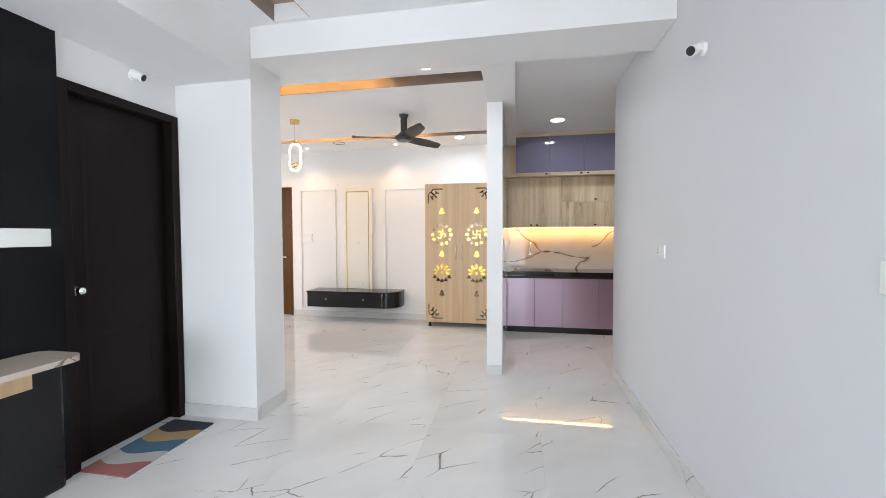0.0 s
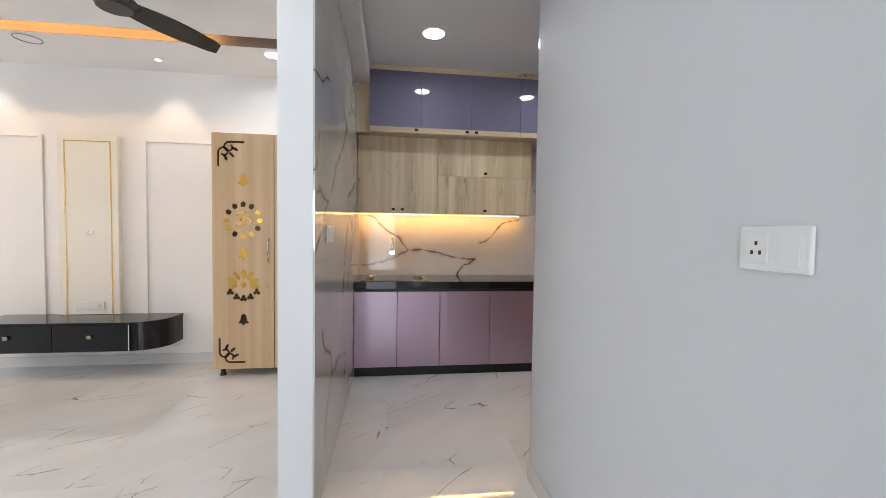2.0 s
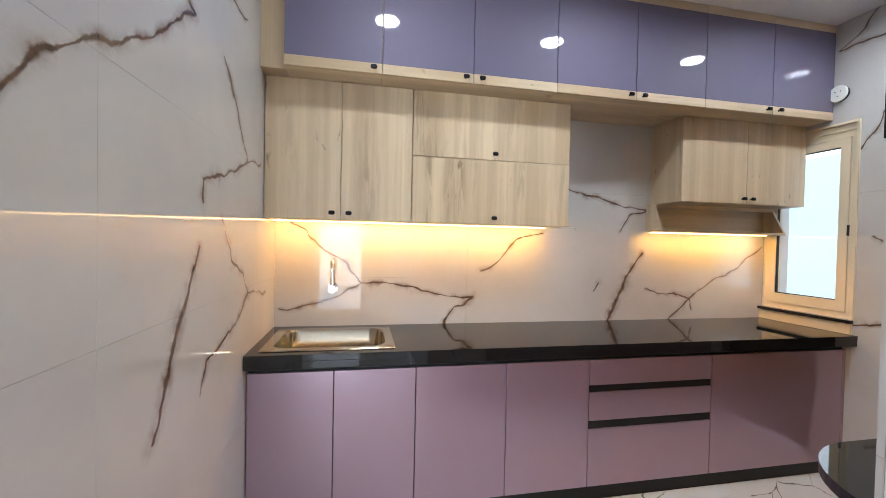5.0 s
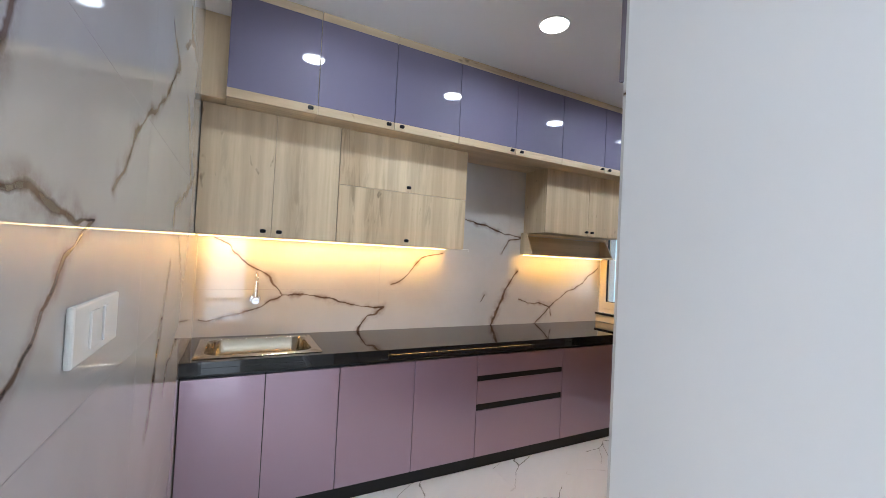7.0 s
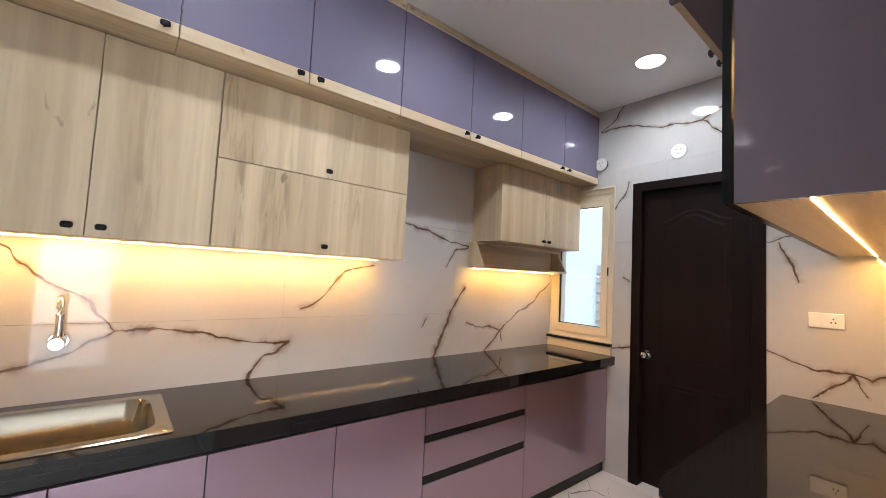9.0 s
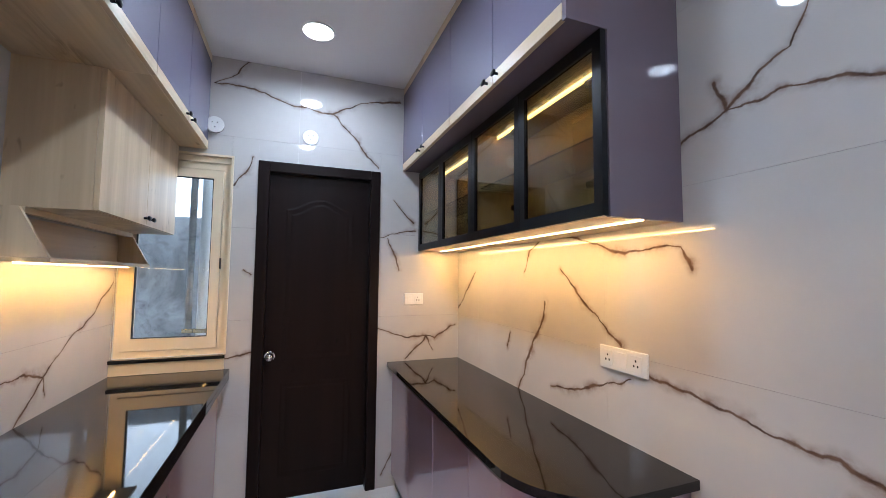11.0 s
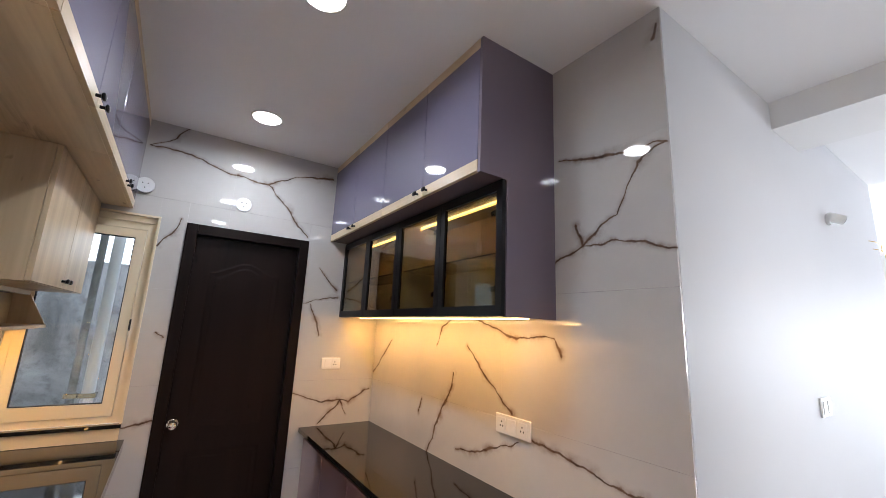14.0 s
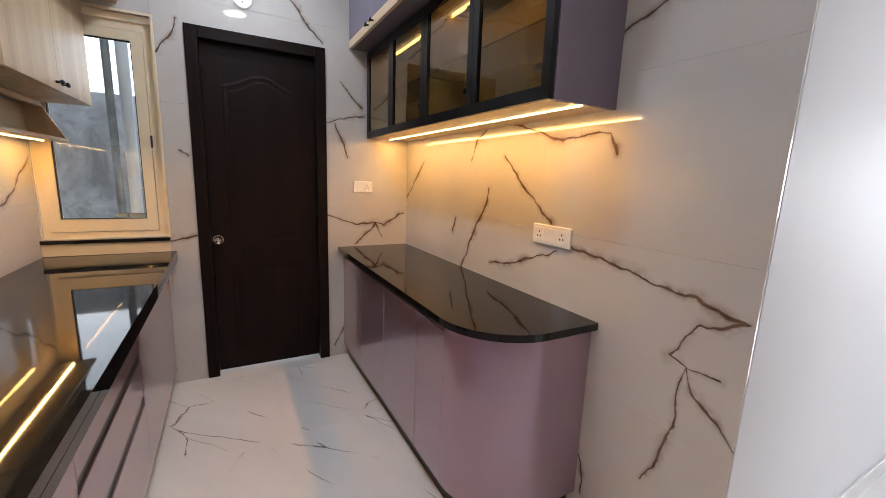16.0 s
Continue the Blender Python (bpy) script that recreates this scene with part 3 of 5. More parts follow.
LX = [-0.985, -0.5, -0.011, 0.479, 0.987, 1.468, 1.975, 2.47]
LY = 1.685
for a, b, dd in ((0, 1, [(0, 1, 1)]), (1, 3, [(1, 2, 1), (2, 3, -1)]), (3, 5, [(3, 4, 1), (4, 5, -1)]), (5, 7, [(5, 6, 1), (6, 7, -1)])):
    loft_unit("loft_cabinet", LX[a], LX[b], [(LX[i], LX[j], k) for i, j, k in dd], LY, KY1, -1, 2.297, CEIL,
              "lavender gloss loft cabinet with pale oak edges and black knobs", "loft cabinets over the sink counter", M_WOODX)
solid("loft_filler", block(KX0, LX[0] - 0.001, LY + 0.06, KY1, 2.298, STZ - 0.001), M_WOOD, "pale oak filler panel beside the loft cabinets", "filler panel", "")

UY = 1.842


def upper_unit(x0, x1, z0, z1, doors, label):
    cab = thing("wall_cabinet", ((x0 + x1) / 2, 2.0, z0), label, "wall cabinet", "wall cabinets over the counter")
    part("body", block(x0 + 0.001, x1 - 0.001, UY + 0.02, KY1, z0, z1), M_WOOD, cab, "pale oak carcass")
    for a, b, c, d, kx, kz in doors:
        door = part("door", block(a + 0.002, b - 0.002, UY, UY + 0.019, c + 0.0015, d - 0.0015, 0.0012), M_WOOD, cab, "pale oak laminate door")
        knob(door, kx, UY, kz, -1)
    return cab


UB, UT = 1.543, 2.296
upper_unit(KX0 + 0.002, -0.319, UB, UT, [(KX0 + 0.002, -0.709, UB, UT, -0.755, UB + 0.037), (-0.709, -0.319, UB, UT, -0.665, UB + 0.037)],
           "pale oak laminate wall cabinet with two doors above the sink")
upper_unit(-0.317, 0.655, UB, UT, [(-0.317, 0.655, UB, 1.922, 0.17, UB + 0.037), (-0.317, 0.655, 1.922, UT, 0.17, 1.957)],
           "pale oak laminate wall cabinet with two lift-up flaps")
upper_unit(1.46, 2.47, 1.735, UT, [(1.46, 1.975, 1.735, UT, 1.94, 1.77), (1.975, 2.47, 1.735, UT, 2.01, 1.77)],
           "pale oak laminate wall cabinet above the hood housing")

hood = thing("hood_housing", (1.95, 2.05, 1.535), "open pale oak housing for a cooker hood below a wall cabinet", "hood housing")
part("bottom_board", block(1.43, 2.47, 1.96, KY1, 1.535, 1.551, 0.001), M_WOODX, hood)
for x in (1.43, 2.454):
    part("side_panel", prism(bmesh.new(), [(1.965, 1.552), (KY1, 1.552), (KY1, 1.734), (2.06, 1.734)], x, x + 0.016, 0), M_WOOD, hood)
part("top_rail", block(1.447, 2.453, 2.05, 2.075, 1.712, 1.734), M_WOODX, hood)
part("back_panel", block(1.447, 2.453, KY1 - 0.012, KY1 - 0.001, 1.552, 1.711), M_WOODX, hood)

# base units
BY = 1.562


def base_unit(x0, x1, fronts, label):
    cab = thing("base_cabinet", ((x0 + x1) / 2, 1.85, 0), label, "base cabinet", "base cabinets under the sink counter")
    # near-black colour stands in for shade seen through the gaps between fronts
    part("body", block(x0 + 0.001, x1 - 0.001, BY + 0.021, KY1 - 0.002, 0.09, 0.66), M_DARK, cab, "carcass coloured dark for the shade in the door gaps")
    part("kickboard", block(x0, x1, BY + 0.025, BY + 0.045, 0.0, 0.09), M_BLACK, cab, "black kickboard")
    for kind, a, b, c, d in fronts:
        part(kind, block(a + 0.002, b - 0.002, BY, BY + 0.02, c, d, 0.0015), M_MAUVE, cab, "mauve high-gloss front")
    return cab


BT = 0.798
cab = base_unit(KX0 + 0.002, -0.31, [("door", KX0 + 0.002, -0.711, 0.09, BT), ("door", -0.711, -0.31, 0.09, BT)], "mauve high-gloss base cabinet with two doors under the sink")
cab = base_unit(-0.31, 0.657, [("door", -0.31, 0.174, 0.09, BT), ("door", 0.174, 0.657, 0.09, BT)], "mauve high-gloss base cabinet with two doors")
cab = base_unit(0.657, 1.455, [("drawer_front", 0.657, 1.455, 0.09, 0.412), ("drawer_front", 0.657, 1.455, 0.458, 0.617), ("drawer_front", 0.657, 1.455, 0.657, BT)],
                "mauve high-gloss drawer unit with black recessed grips")
for z, h in ((0.412, 0.046), (0.617, 0.04)):
    part("grip", block(0.66, 1.452, BY + 0.006, BY + 0.026, z + 0.001, z + h - 0.001), M_BLACK, cab, "black recessed grip profile")
cab = base_unit(1.455, 2.47, [("door", 1.455, 2.445, 0.09, BT), ("filler", 2.445, 2.47, 0.09, BT)], "mauve high-gloss base cabinet beside the window")

# worktop with the hole for the sink
SX0, SX1, SY0, SY1 = -1.058, -0.415, 1.562, 2.045
WZ = 0.898
wt = thing("worktop", (0.68, 1.82, WZ), "black polished granite worktop with an inset sink", "worktop")
bm = bmesh.new()
gx = [KX0 + 0.002, SX0 + 0.02, SX1 - 0.02, 2.47]
gy = [1.505, SY0 + 0.02, SY1 - 0.02, KY1 - 0.001]
grid = [[bm.verts.new((x, y, WZ)) for y in gy] for x in gx]
faces = [bm.faces.new((grid[i][j], grid[i + 1][j], grid[i + 1][j + 1], grid[i][j + 1])) for i in range(3) for j in range(3) if (i, j) != (1, 1)]
low = bmesh.ops.extrude_face_region(bm, geom=faces)["geom"]
bmesh.ops.translate(bm, vec=(0, 0, -0.03), verts=[v for v in low if isinstance(v, bmesh.types.BMVert)])
part("slab", bm, M_GRANITE, wt)
part("front_edge", block(KX0 + 0.002, 2.47, 1.505, 1.535, 0.832, WZ - 0.0301, 0.002), M_GRANITE, wt)
tagged(new("worktop_rail", mesh_of("worktop_rail", block(KX0 + 0.004, 2.467, BY + 0.022, BY + 0.04, 0.665, WZ - 0.031), M_BLACK)), "black recessed rail under the worktop", "rail")


def rounded(x0, x1, y0, y1, r, n=6):
    out = []
    for cx, cy, a in ((x1 - r, y1 - r, 0), (x0 + r, y1 - r, 90), (x0 + r, y0 + r, 180), (x1 - r, y0 + r, 270)):
        for i in range(n + 1):
            t = radians(a + 90 * i / n)
            out.append((cx + r * math.cos(t), cy + r * math.sin(t)))
    return out


def bowl(bm, rings):
    """Skin between closed outlines at given heights, closed at the last."""
    loops = [[bm.verts.new((u, v, z)) for u, v in o] for o, z in rings]
    for a, b in zip(loops, loops[1:]):
        k = len(a)
        for i in range(k):
            bm.faces.new((a[i], a[(i + 1) % k], b[(i + 1) % k], b[i]))
    bm.faces.new(loops[-1])
    return bm


sink = thing("sink", (-0.74, 1.8, WZ), "brushed steel single bowl sink set in the black worktop", "sink")
part("bowl", bowl(bmesh.new(), [(rounded(SX0, SX1, SY0, SY1, 0.012), WZ + 0.002), (rounded(SX0 + 0.004, SX1 - 0.004, SY0 + 0.004, SY1 - 0.004, 0.012), WZ + 0.006),
                                (rounded(SX0 + 0.045, SX1 - 0.045, SY0 + 0.04, SY1 - 0.04, 0.08), WZ + 0.006), (rounded(SX0 + 0.052, SX1 - 0.052, SY0 + 0.047, SY1 - 0.047, 0.08), WZ - 0.004),
                                (rounded(SX0 + 0.06, SX1 - 0.06, SY0 + 0.055, SY1 - 0.055, 0.075), WZ - 0.15), (rounded(SX0 + 0.1, SX1 - 0.1, SY0 + 0.09, SY1 - 0.09, 0.05), WZ - 0.172)]), M_STEEL, sink, "", True)
part("drain", cyl(bmesh.new(), (-0.74, 1.8, WZ - 0.173), (-0.74, 1.8, WZ - 0.167), 0.045), M_CHROME, sink, "chrome drain", True)

tap = thing("tap", (-0.762, KY1, 1.13), "chrome swan-neck wall tap above the sink", "tap")
TXX = -0.762
part("flange", cyl(bmesh.new(), (TXX, KY1, 1.137), (TXX, KY1 - 0.014, 1.137), 0.036, 0.03), M_CHROME, tap, "", True)
part("valve", cyl(cyl(bmesh.new(), (TXX, KY1 - 0.014, 1.137), (TXX, KY1 - 0.075, 1.137), 0.02), (TXX, KY1 - 0.075, 1.137), (TXX, KY1 - 0.105, 1.137), 0.026, 0.022), M_CHROME, tap, "", True)
part("stem", cyl(bmesh.new(), (TXX, KY1 - 0.05, 1.15), (TXX, KY1 - 0.05, 1.245), 0.016, 0.014), M_CHROME, tap, "", True)
pts = [(TXX, KY1 - 0.05, 1.24), (TXX, KY1 - 0.05, 1.275)]
pts += [(TXX, KY1 - 0.085 + 0.035 * math.cos(a * math.pi / 8), 1.275 + 0.035 * math.sin(a * math.pi / 8)) for a in range(1, 9)]
pts += [(TXX, KY1 - 0.12, 1.25)]
part("spout", tube(bmesh.new(), pts, 0.011), M_CHROME, tap, "", True)


def led(x0, x1, y, z, aim, energy, label):
    bar = solid("led_strip", block(x0, x1, y - 0.003, y + 0.003, z - 0.005, z), M_LED, label, "led strip", "")
    lamp("led_light", "AREA", look(((x0 + x1) / 2, y, z - 0.012), ((x0 + x1) / 2, y + aim * 0.4, z - 0.5)), energy, WARM, x1 - x0, 0.012)
    return bar


led(KX0 + 0.01, 0.6, 2.045, UB - 0.001, 0.04, 6.2, "warm glowing led strip under the wall cabinets")
led(1.4, 2.4, 2.045, 1.534, 0.04, 2.9, "warm glowing led strip under the hood housing")

cable = thing("led_cable", (0.76, KY1, 1.55), "thin white led cable along the marble beside the wall cabinet", "cable")
part("wire", tube(bmesh.new(), [(0.656, KY1 - 0.004, 1.548), (0.72, KY1 - 0.004, 1.552), (0.8, KY1 - 0.004, 1.549), (0.87, KY1 - 0.004, 1.552), (0.872, KY1 - 0.004, 1.535)], 0.0025, 6), M_PLASTIC, cable, "", True)

# ---- kitchen, south side ----
EX = 0.543
SXS = [EX, 1.015, 1.5, 1.985, 2.47]
SLY = 0.395
for i in (0, 2):
    loft_unit("loft_cabinet", SXS[i] + (0.018 if i == 0 else 0), SXS[i + 2], [(SXS[i] + (0.018 if i == 0 else 0), SXS[i + 1], 1), (SXS[i + 1], SXS[i + 2], -1)], SLY, KY0, 1, 2.284, CEIL,
              "lavender gloss loft cabinet with pale oak edges above the glass cabinet", "loft cabinets over the side counter", M_SLATE)
GZ0, GZ1 = 1.684, 2.275
side = solid("end_panel", prism(bmesh.new(), [(KY0, GZ0 - 0.002), (0.24, GZ0 - 0.002), (0.24, 2.276), (SLY, 2.276), (SLY, CEIL - 0.002), (KY0, CEIL - 0.002)], EX, EX + 0.017, 0), M_SLATE,
             "tall slate mauve gloss end panel of the side cabinets", "end panel", "")
GY = 0.266
gc = thing("glass_cabinet", (1.5, 0.17, GZ0), "black framed glass display cabinet lit warm inside", "glass cabinet")
part("back_panel", block(EX + 0.018, 2.47, KY0 + 0.001, KY0 + 0.012, GZ0 + 0.016, GZ1 - 0.012), M_WOODX, gc, "pale oak back")
part("bottom_board", block(EX + 0.018, 2.47, KY0 + 0.001, GY - 0.022, GZ0, GZ0 + 0.016), M_WOODX, gc)
part("top_board", block(EX + 0.018, 2.47, KY0 + 0.001, GY - 0.022, GZ1 - 0.014, GZ1), M_WOODX, gc)
part("side_panel", block(2.452, 2.469, KY0 + 0.013, GY - 0.022, GZ0 + 0.017, GZ1 - 0.015), M_WOOD, gc)
part("partition", block(1.492, 1.508, KY0 + 0.013, GY - 0.024, GZ0 + 0.017, GZ1 - 0.015), M_WOOD, gc)
part("glass_shelf", block(EX + 0.02, 1.49, KY0 + 0.02, GY - 0.05, 1.96, 1.966), M_GLASS, gc, "clear glass shelf")
part("glass_shelf", block(1.51, 2.45, KY0 + 0.02, GY - 0.05, 1.96, 1.966), M_GLASS, gc, "clear glass shelf")
gx = [EX + i * (2.47 - EX) / 4 for i in range(5)]
for a, b in zip(gx, gx[1:]):
    bm = ring(bmesh.new(), 1, GY - 0.02, GY, (a + 0.0015, b - 0.0015, GZ0, GZ1), (a + 0.04, b - 0.04, GZ0 + 0.045, GZ1 - 0.045))
    door = part("door", bm, M_FRAME, gc, "black aluminium door frame")
    pane = part("pane", block(a + 0.039, b - 0.039, GY - 0.013, GY - 0.009, GZ0 + 0.044, GZ1 - 0.044), M_SMOKE, door, "bronze tinted glass")
    pane.visible_shadow = False
    for z in (1.8, 2.14):
        part("hinge", block(a + 0.05, a + 0.1, GY - 0.04, GY - 0.021, z - 0.012, z + 0.012, 0.003), M_STEEL, door, "steel hinge")
for a, b in ((EX + 0.03, 1.485), (1.515, 2.3)):
    part("led_bar", block(a, b, 0.113, 0.118, GZ1 - 0.024, GZ1 - 0.015), M_LED, gc, "warm led bar")
lamp("cabinet_light", "AREA", look((1.5, 0.115, GZ1 - 0.03), (1.5, 0.09, 1.7)), 0.8, WARM, 1.8, 0.012)
led(EX + 0.01, 2.42, 0.1, GZ0 - 0.001, -0.1, 7.4, "warm glowing led strip under the glass cabinet")

# side counter with a rounded corner
CR = 0.3


def counter_shape(x0, x1, y0, y1, r, n=14):
    out = [(x1, y0), (x1, y1)]
    out += [(x0 + r - r * math.sin(radians(90 * i / n)), y1 - r + r * math.cos(radians(90 * i / n))) for i in range(n + 1)]
    return out + [(x0, y0)]


bm = prism(bmesh.new(), counter_shape(0.515, 2.47, KY0 + 0.001, 0.49, CR), 0.842, 0.872)
tagged(new("worktop", mesh_of("worktop", bm, M_GRANITE)), "black polished granite worktop with a rounded corner", "worktop")
FY = 0.45
body_x = 0.545
sc = thing("base_cabinet", (1.4, 0.24, 0), "mauve high-gloss base cabinet with a curved end under the rounded worktop", "base cabinet", "base cabinets under the side counter")
part("body", prism(bmesh.new(), counter_shape(body_x + 0.021, 2.467, KY0 + 0.002, FY - 0.021, CR - 0.05), 0.09, 0.8), M_MAUVE, sc)
part("kickboard", prism(bmesh.new(), counter_shape(body_x + 0.04, 2.467, KY0 + 0.002, FY - 0.03, CR - 0.06), 0.0, 0.089), M_BLACK, sc, "black kickboard")
part("grip_rail", prism(bmesh.new(), counter_shape(body_x + 0.03, 2.467, KY0 + 0.002, FY - 0.022, CR - 0.055), 0.801, 0.8415), M_BLACK, sc, "black recessed rail")
curve = counter_shape(body_x, body_x + CR, KY0 + 0.002, FY, CR)
inner = counter_shape(body_x + 0.019, body_x + CR, KY0 + 0.002, FY - 0.019, CR - 0.019)
bm = bmesh.new()
oo, ii = curve[1:], inner[1:]
prism(bm, oo + ii[::-1], 0.09, 0.8415)
part("curved_panel", bm, M_MAUVE, sc, "curved mauve gloss end panel", True)
fx = [body_x + CR, 1.115, 1.565, 2.015, 2.467]
for a, b in zip(fx, fx[1:]):
    part("door", block(a + 0.002, b - 0.002, FY - 0.02, FY, 0.09, 0.795, 0.0015), M_MAUVE, sc, "mauve high-gloss front")


# ---- kitchen, end wall ----
def panel_door(name, axis, face, out, span, height, frame_w, material, label, arch=True, proud=0.012, recess=0.04, flush=False, gap=0.008):
    """A framed door with a moulded leaf set in an opening; axis 0: it lies in a plane of constant x."""
    def blk(u0, u1, w0, w1, v0, v1, bev=0.0):
        lo, hi = sorted((face + out * w0, face + out * w1))
        return block(lo, hi, u0, u1, v0, v1, bev) if axis == 0 else block(u0, u1, lo, hi, v0, v1, bev)
    u0, u1 = span
    v1 = height
    mid = (u0 + u1) / 2
    at = (face, mid, 0) if axis == 0 else (mid, face, 0)
    d = thing(name, at, label, "door", "", "structure")
    part("jamb", blk(u0 + 0.001, u0 + frame_w, -0.1, proud, 0, v1 - 0.001, 0.004), material, d)
    part("jamb", blk(u1 - frame_w, u1 - 0.001, -0.1, proud, 0, v1 - 0.001, 0.004), material, d)
    part("head", blk(u0 + frame_w, u1 - frame_w, -0.1, proud, v1 - frame_w, v1 - 0.001, 0.004), material, d)
    a, b = u0 + frame_w + 0.0004, u1 - frame_w - 0.0004
    top = v1 - frame_w - 0.0005
    leaf = part("leaf", blk(a, b, -recess - 0.04, -recess, gap, top, 0.002), material, d)
    w = b - a
    rail = 0.11
    for lo, hi, arched in () if flush else ((0.16, 0.78, False), (0.92, top - 0.16, arch)):
        n = 14
        o = [(a + rail, lo), (b - rail, lo)]
        inn = [(a + rail + 0.035, lo + 0.035), (b - rail - 0.035, lo + 0.035)]
        for i in range(n + 1):
            s = i / n
            rise = (0.08 * math.sin(math.pi * s) ** 2 if arched else 0)
            o.append((b - rail - (w - 2 * rail) * s, hi - (0.08 if arched else 0) + rise))
            inn.append((b - rail - 0.035 - (w - 2 * rail - 0.07) * s, hi - 0.035 - (0.08 if arched else 0) + rise))
        bm = bmesh.new()
        z1, z2 = face + out * (-recess + 0.001), face + out * (-recess + 0.0025)

        def at3(p, q):
            return (q, p[0], p[1]) if axis == 0 else (p[0], q, p[1])
        ring0 = [bm.verts.new(at3(p, z1)) for p in o]
        ring1 = [bm.verts.new(at3(((p[0] * 0.65 + q[0] * 0.35), (p[1] * 0.65 + q[1] * 0.35)), z2)) for p, q in zip(o, inn)]
        ring2 = [bm.verts.new(at3(p, z1)) for p in inn]
        ring3 = [bm.verts.new(at3((p[0] * 0.93 + mid * 0.07, p[1] * 0.97 + (lo + hi) / 2 * 0.03), z2)) for p in inn]
        for r, s in ((ring0, ring1), (ring1, ring2), (ring2, ring3)):
            k = len(r)
            for i in range(k):
                bm.faces.new((r[i], r[(i + 1) % k], s[(i + 1) % k], s[i]))
        bm.faces.new(ring3)
        part("moulding", bm, material, leaf)
    return d, leaf


def round_knob(parent, p, way, material):
    p, way = Vector(p), Vector(way)
    bm = cyl(bmesh.new(), p, p + way * 0.008, 0.032)
    cyl(bm, p + way * 0.008, p + way * 0.045, 0.012)
    m = Matrix.Translation(p + way * 0.06)
    bmesh.ops.create_uvsphere(bm, u_segments=20, v_segments=12, radius=0.027, matrix=m)
    part("knob", bm, material, parent, "polished steel knob", True)


d, leaf = panel_door("door_1", 0, KX1, -1, (KDOOR[0], KDOOR[1]), KDOOR[3], 0.07, M_DOOR, "dark brown moulded panel door, closed, with a steel knob", gap=0.022)
round_knob(leaf, (KX1 + 0.04, 1.275, 0.955), (-1, 0, 0), M_CHROME)

# window set back in its reveal
win = thing("window_1", (2.53, 1.82, 1.0), "cream plastic casement window with a clear pane", "window", "", "structure")
y0, y1, z0, z1 = KWIN
part("window_frame", ring(bmesh.new(), 0, 2.49, 2.56, (y0 + 0.002, y1 - 0.002, z0 + 0.002, z1 - 0.002), (y0 + 0.045, y1 - 0.035, z0 + 0.038, z1 - 0.085)), M_CREAM, win)
part("head_fillet", block(2.478, 2.4895, y0 + 0.002, y1 - 0.002, z1 - 0.042, z1 - 0.002, 0.003), M_CREAM, win)
sash = part("sash", ring(bmesh.new(), 0, 2.484, 2.54, (y0 + 0.048, y1 - 0.037, z0 + 0.041, z1 - 0.088), (1.644, 2.042, 1.104, 2.114)), M_CREAM, win)
part("gasket", ring(bmesh.new(), 0, 2.492, 2.515, (1.6445, 2.0415, 1.1045, 2.1135), (1.649, 2.037, 1.109, 2.109)), M_DARK, sash, "black rubber gasket")
pane = part("pane", block(2.5, 2.506, 1.6485, 2.0375, 1.1085, 2.1095), M_GLASS, sash, "clear glass pane")
pane.visible_shadow = False
part("hinge", block(2.478, 2.4895, y0 + 0.04, y0 + 0.05, 1.53, 1.6, 0.002), M_DARK, sash, "dark hinge")
bm = bmesh.new()
for r in ((KX1 - 0.013, 2.4895, y0 - 0.012, y0 + 0.0015, z0, z1 + 0.012), (KX1 - 0.013, 2.4895, y0 + 0.0015, y1 + 0.004, z1 - 0.0015, z1 + 0.012)):
    box(bm, *r)
part("reveal", bm, M_CREAM, win, "cream reveal lining")
part("window_sill", block(KX1 - 0.035, 2.489, y0 - 0.01, KY1 - 0.001, 0.97, 0.991, 0.002), M_GRANITE, win, "black granite sill")
part("apron", block(KX1 - 0.02, KX1 - 0.0005, y0 - 0.005, KY1 - 0.002, WZ + 0.002, 0.969), M_CREAM, win, "cream strip below the sill")


# switches and round plates
def plate(name, axis, face, out, u, v, w, h, modules, label):
    """A moulded switch plate: frame, and modules given as (offset, width, kind)."""
    def blk(u0, u1, w0, w1, v0, v1, bev=0.0):
        lo, hi = sorted((face + out * w0, face + out * w1))
        return block(lo, hi, u0, u1, v0, v1, bev) if axis == 0 else block(u0, u1, lo, hi, v0, v1, bev)
    at = (face, u, v) if axis == 0 else (u, face, v)
    p = thing(name, at, label, "switch plate")
    part("frame", blk(u - w / 2, u + w / 2, 0.0, 0.011, v - h / 2, v + h / 2, 0.004), M_PLASTIC, p)
    for off, mw, kind in modules:
        m = part(kind, blk(u + off - mw / 2, u + off + mw / 2, 0.011, 0.0145, v - h * 0.33, v + h * 0.33, 0.001), M_PLASTIC, p)
        if kind == "socket":
            for du, dv in ((0, 0.011), (-0.009, -0.008), (0.009, -0.008)):
                part("pin_hole", blk(u + off + du - 0.0032, u + off + du + 0.0032, 0.0145, 0.0149, v + dv - 0.0042, v + dv + 0.0042), M_DARK, m)
    return p


plate("switch_plate", 0, KX1, -1, 0.298, 1.324, 0.148, 0.085, [(-0.03, 0.044, "socket"), (0.032, 0.03, "switch")], "white socket and switch plate on the marble end wall")
plate("switch_plate", 1, KY0, 1, 0.81, 1.179, 0.235, 0.09, [(-0.07, 0.05, "socket"), (0.0, 0.05, "switch"), (0.07, 0.05, "socket")], "white double socket plate on the marble side wall")
plate("switch_plate", 0, KX0, 1, 0.122, 1.33, 0.25, 0.095, [(-0.03, 0.044, "switch"), (0.035, 0.03, "switch")], "white switch plate on the marble partition")
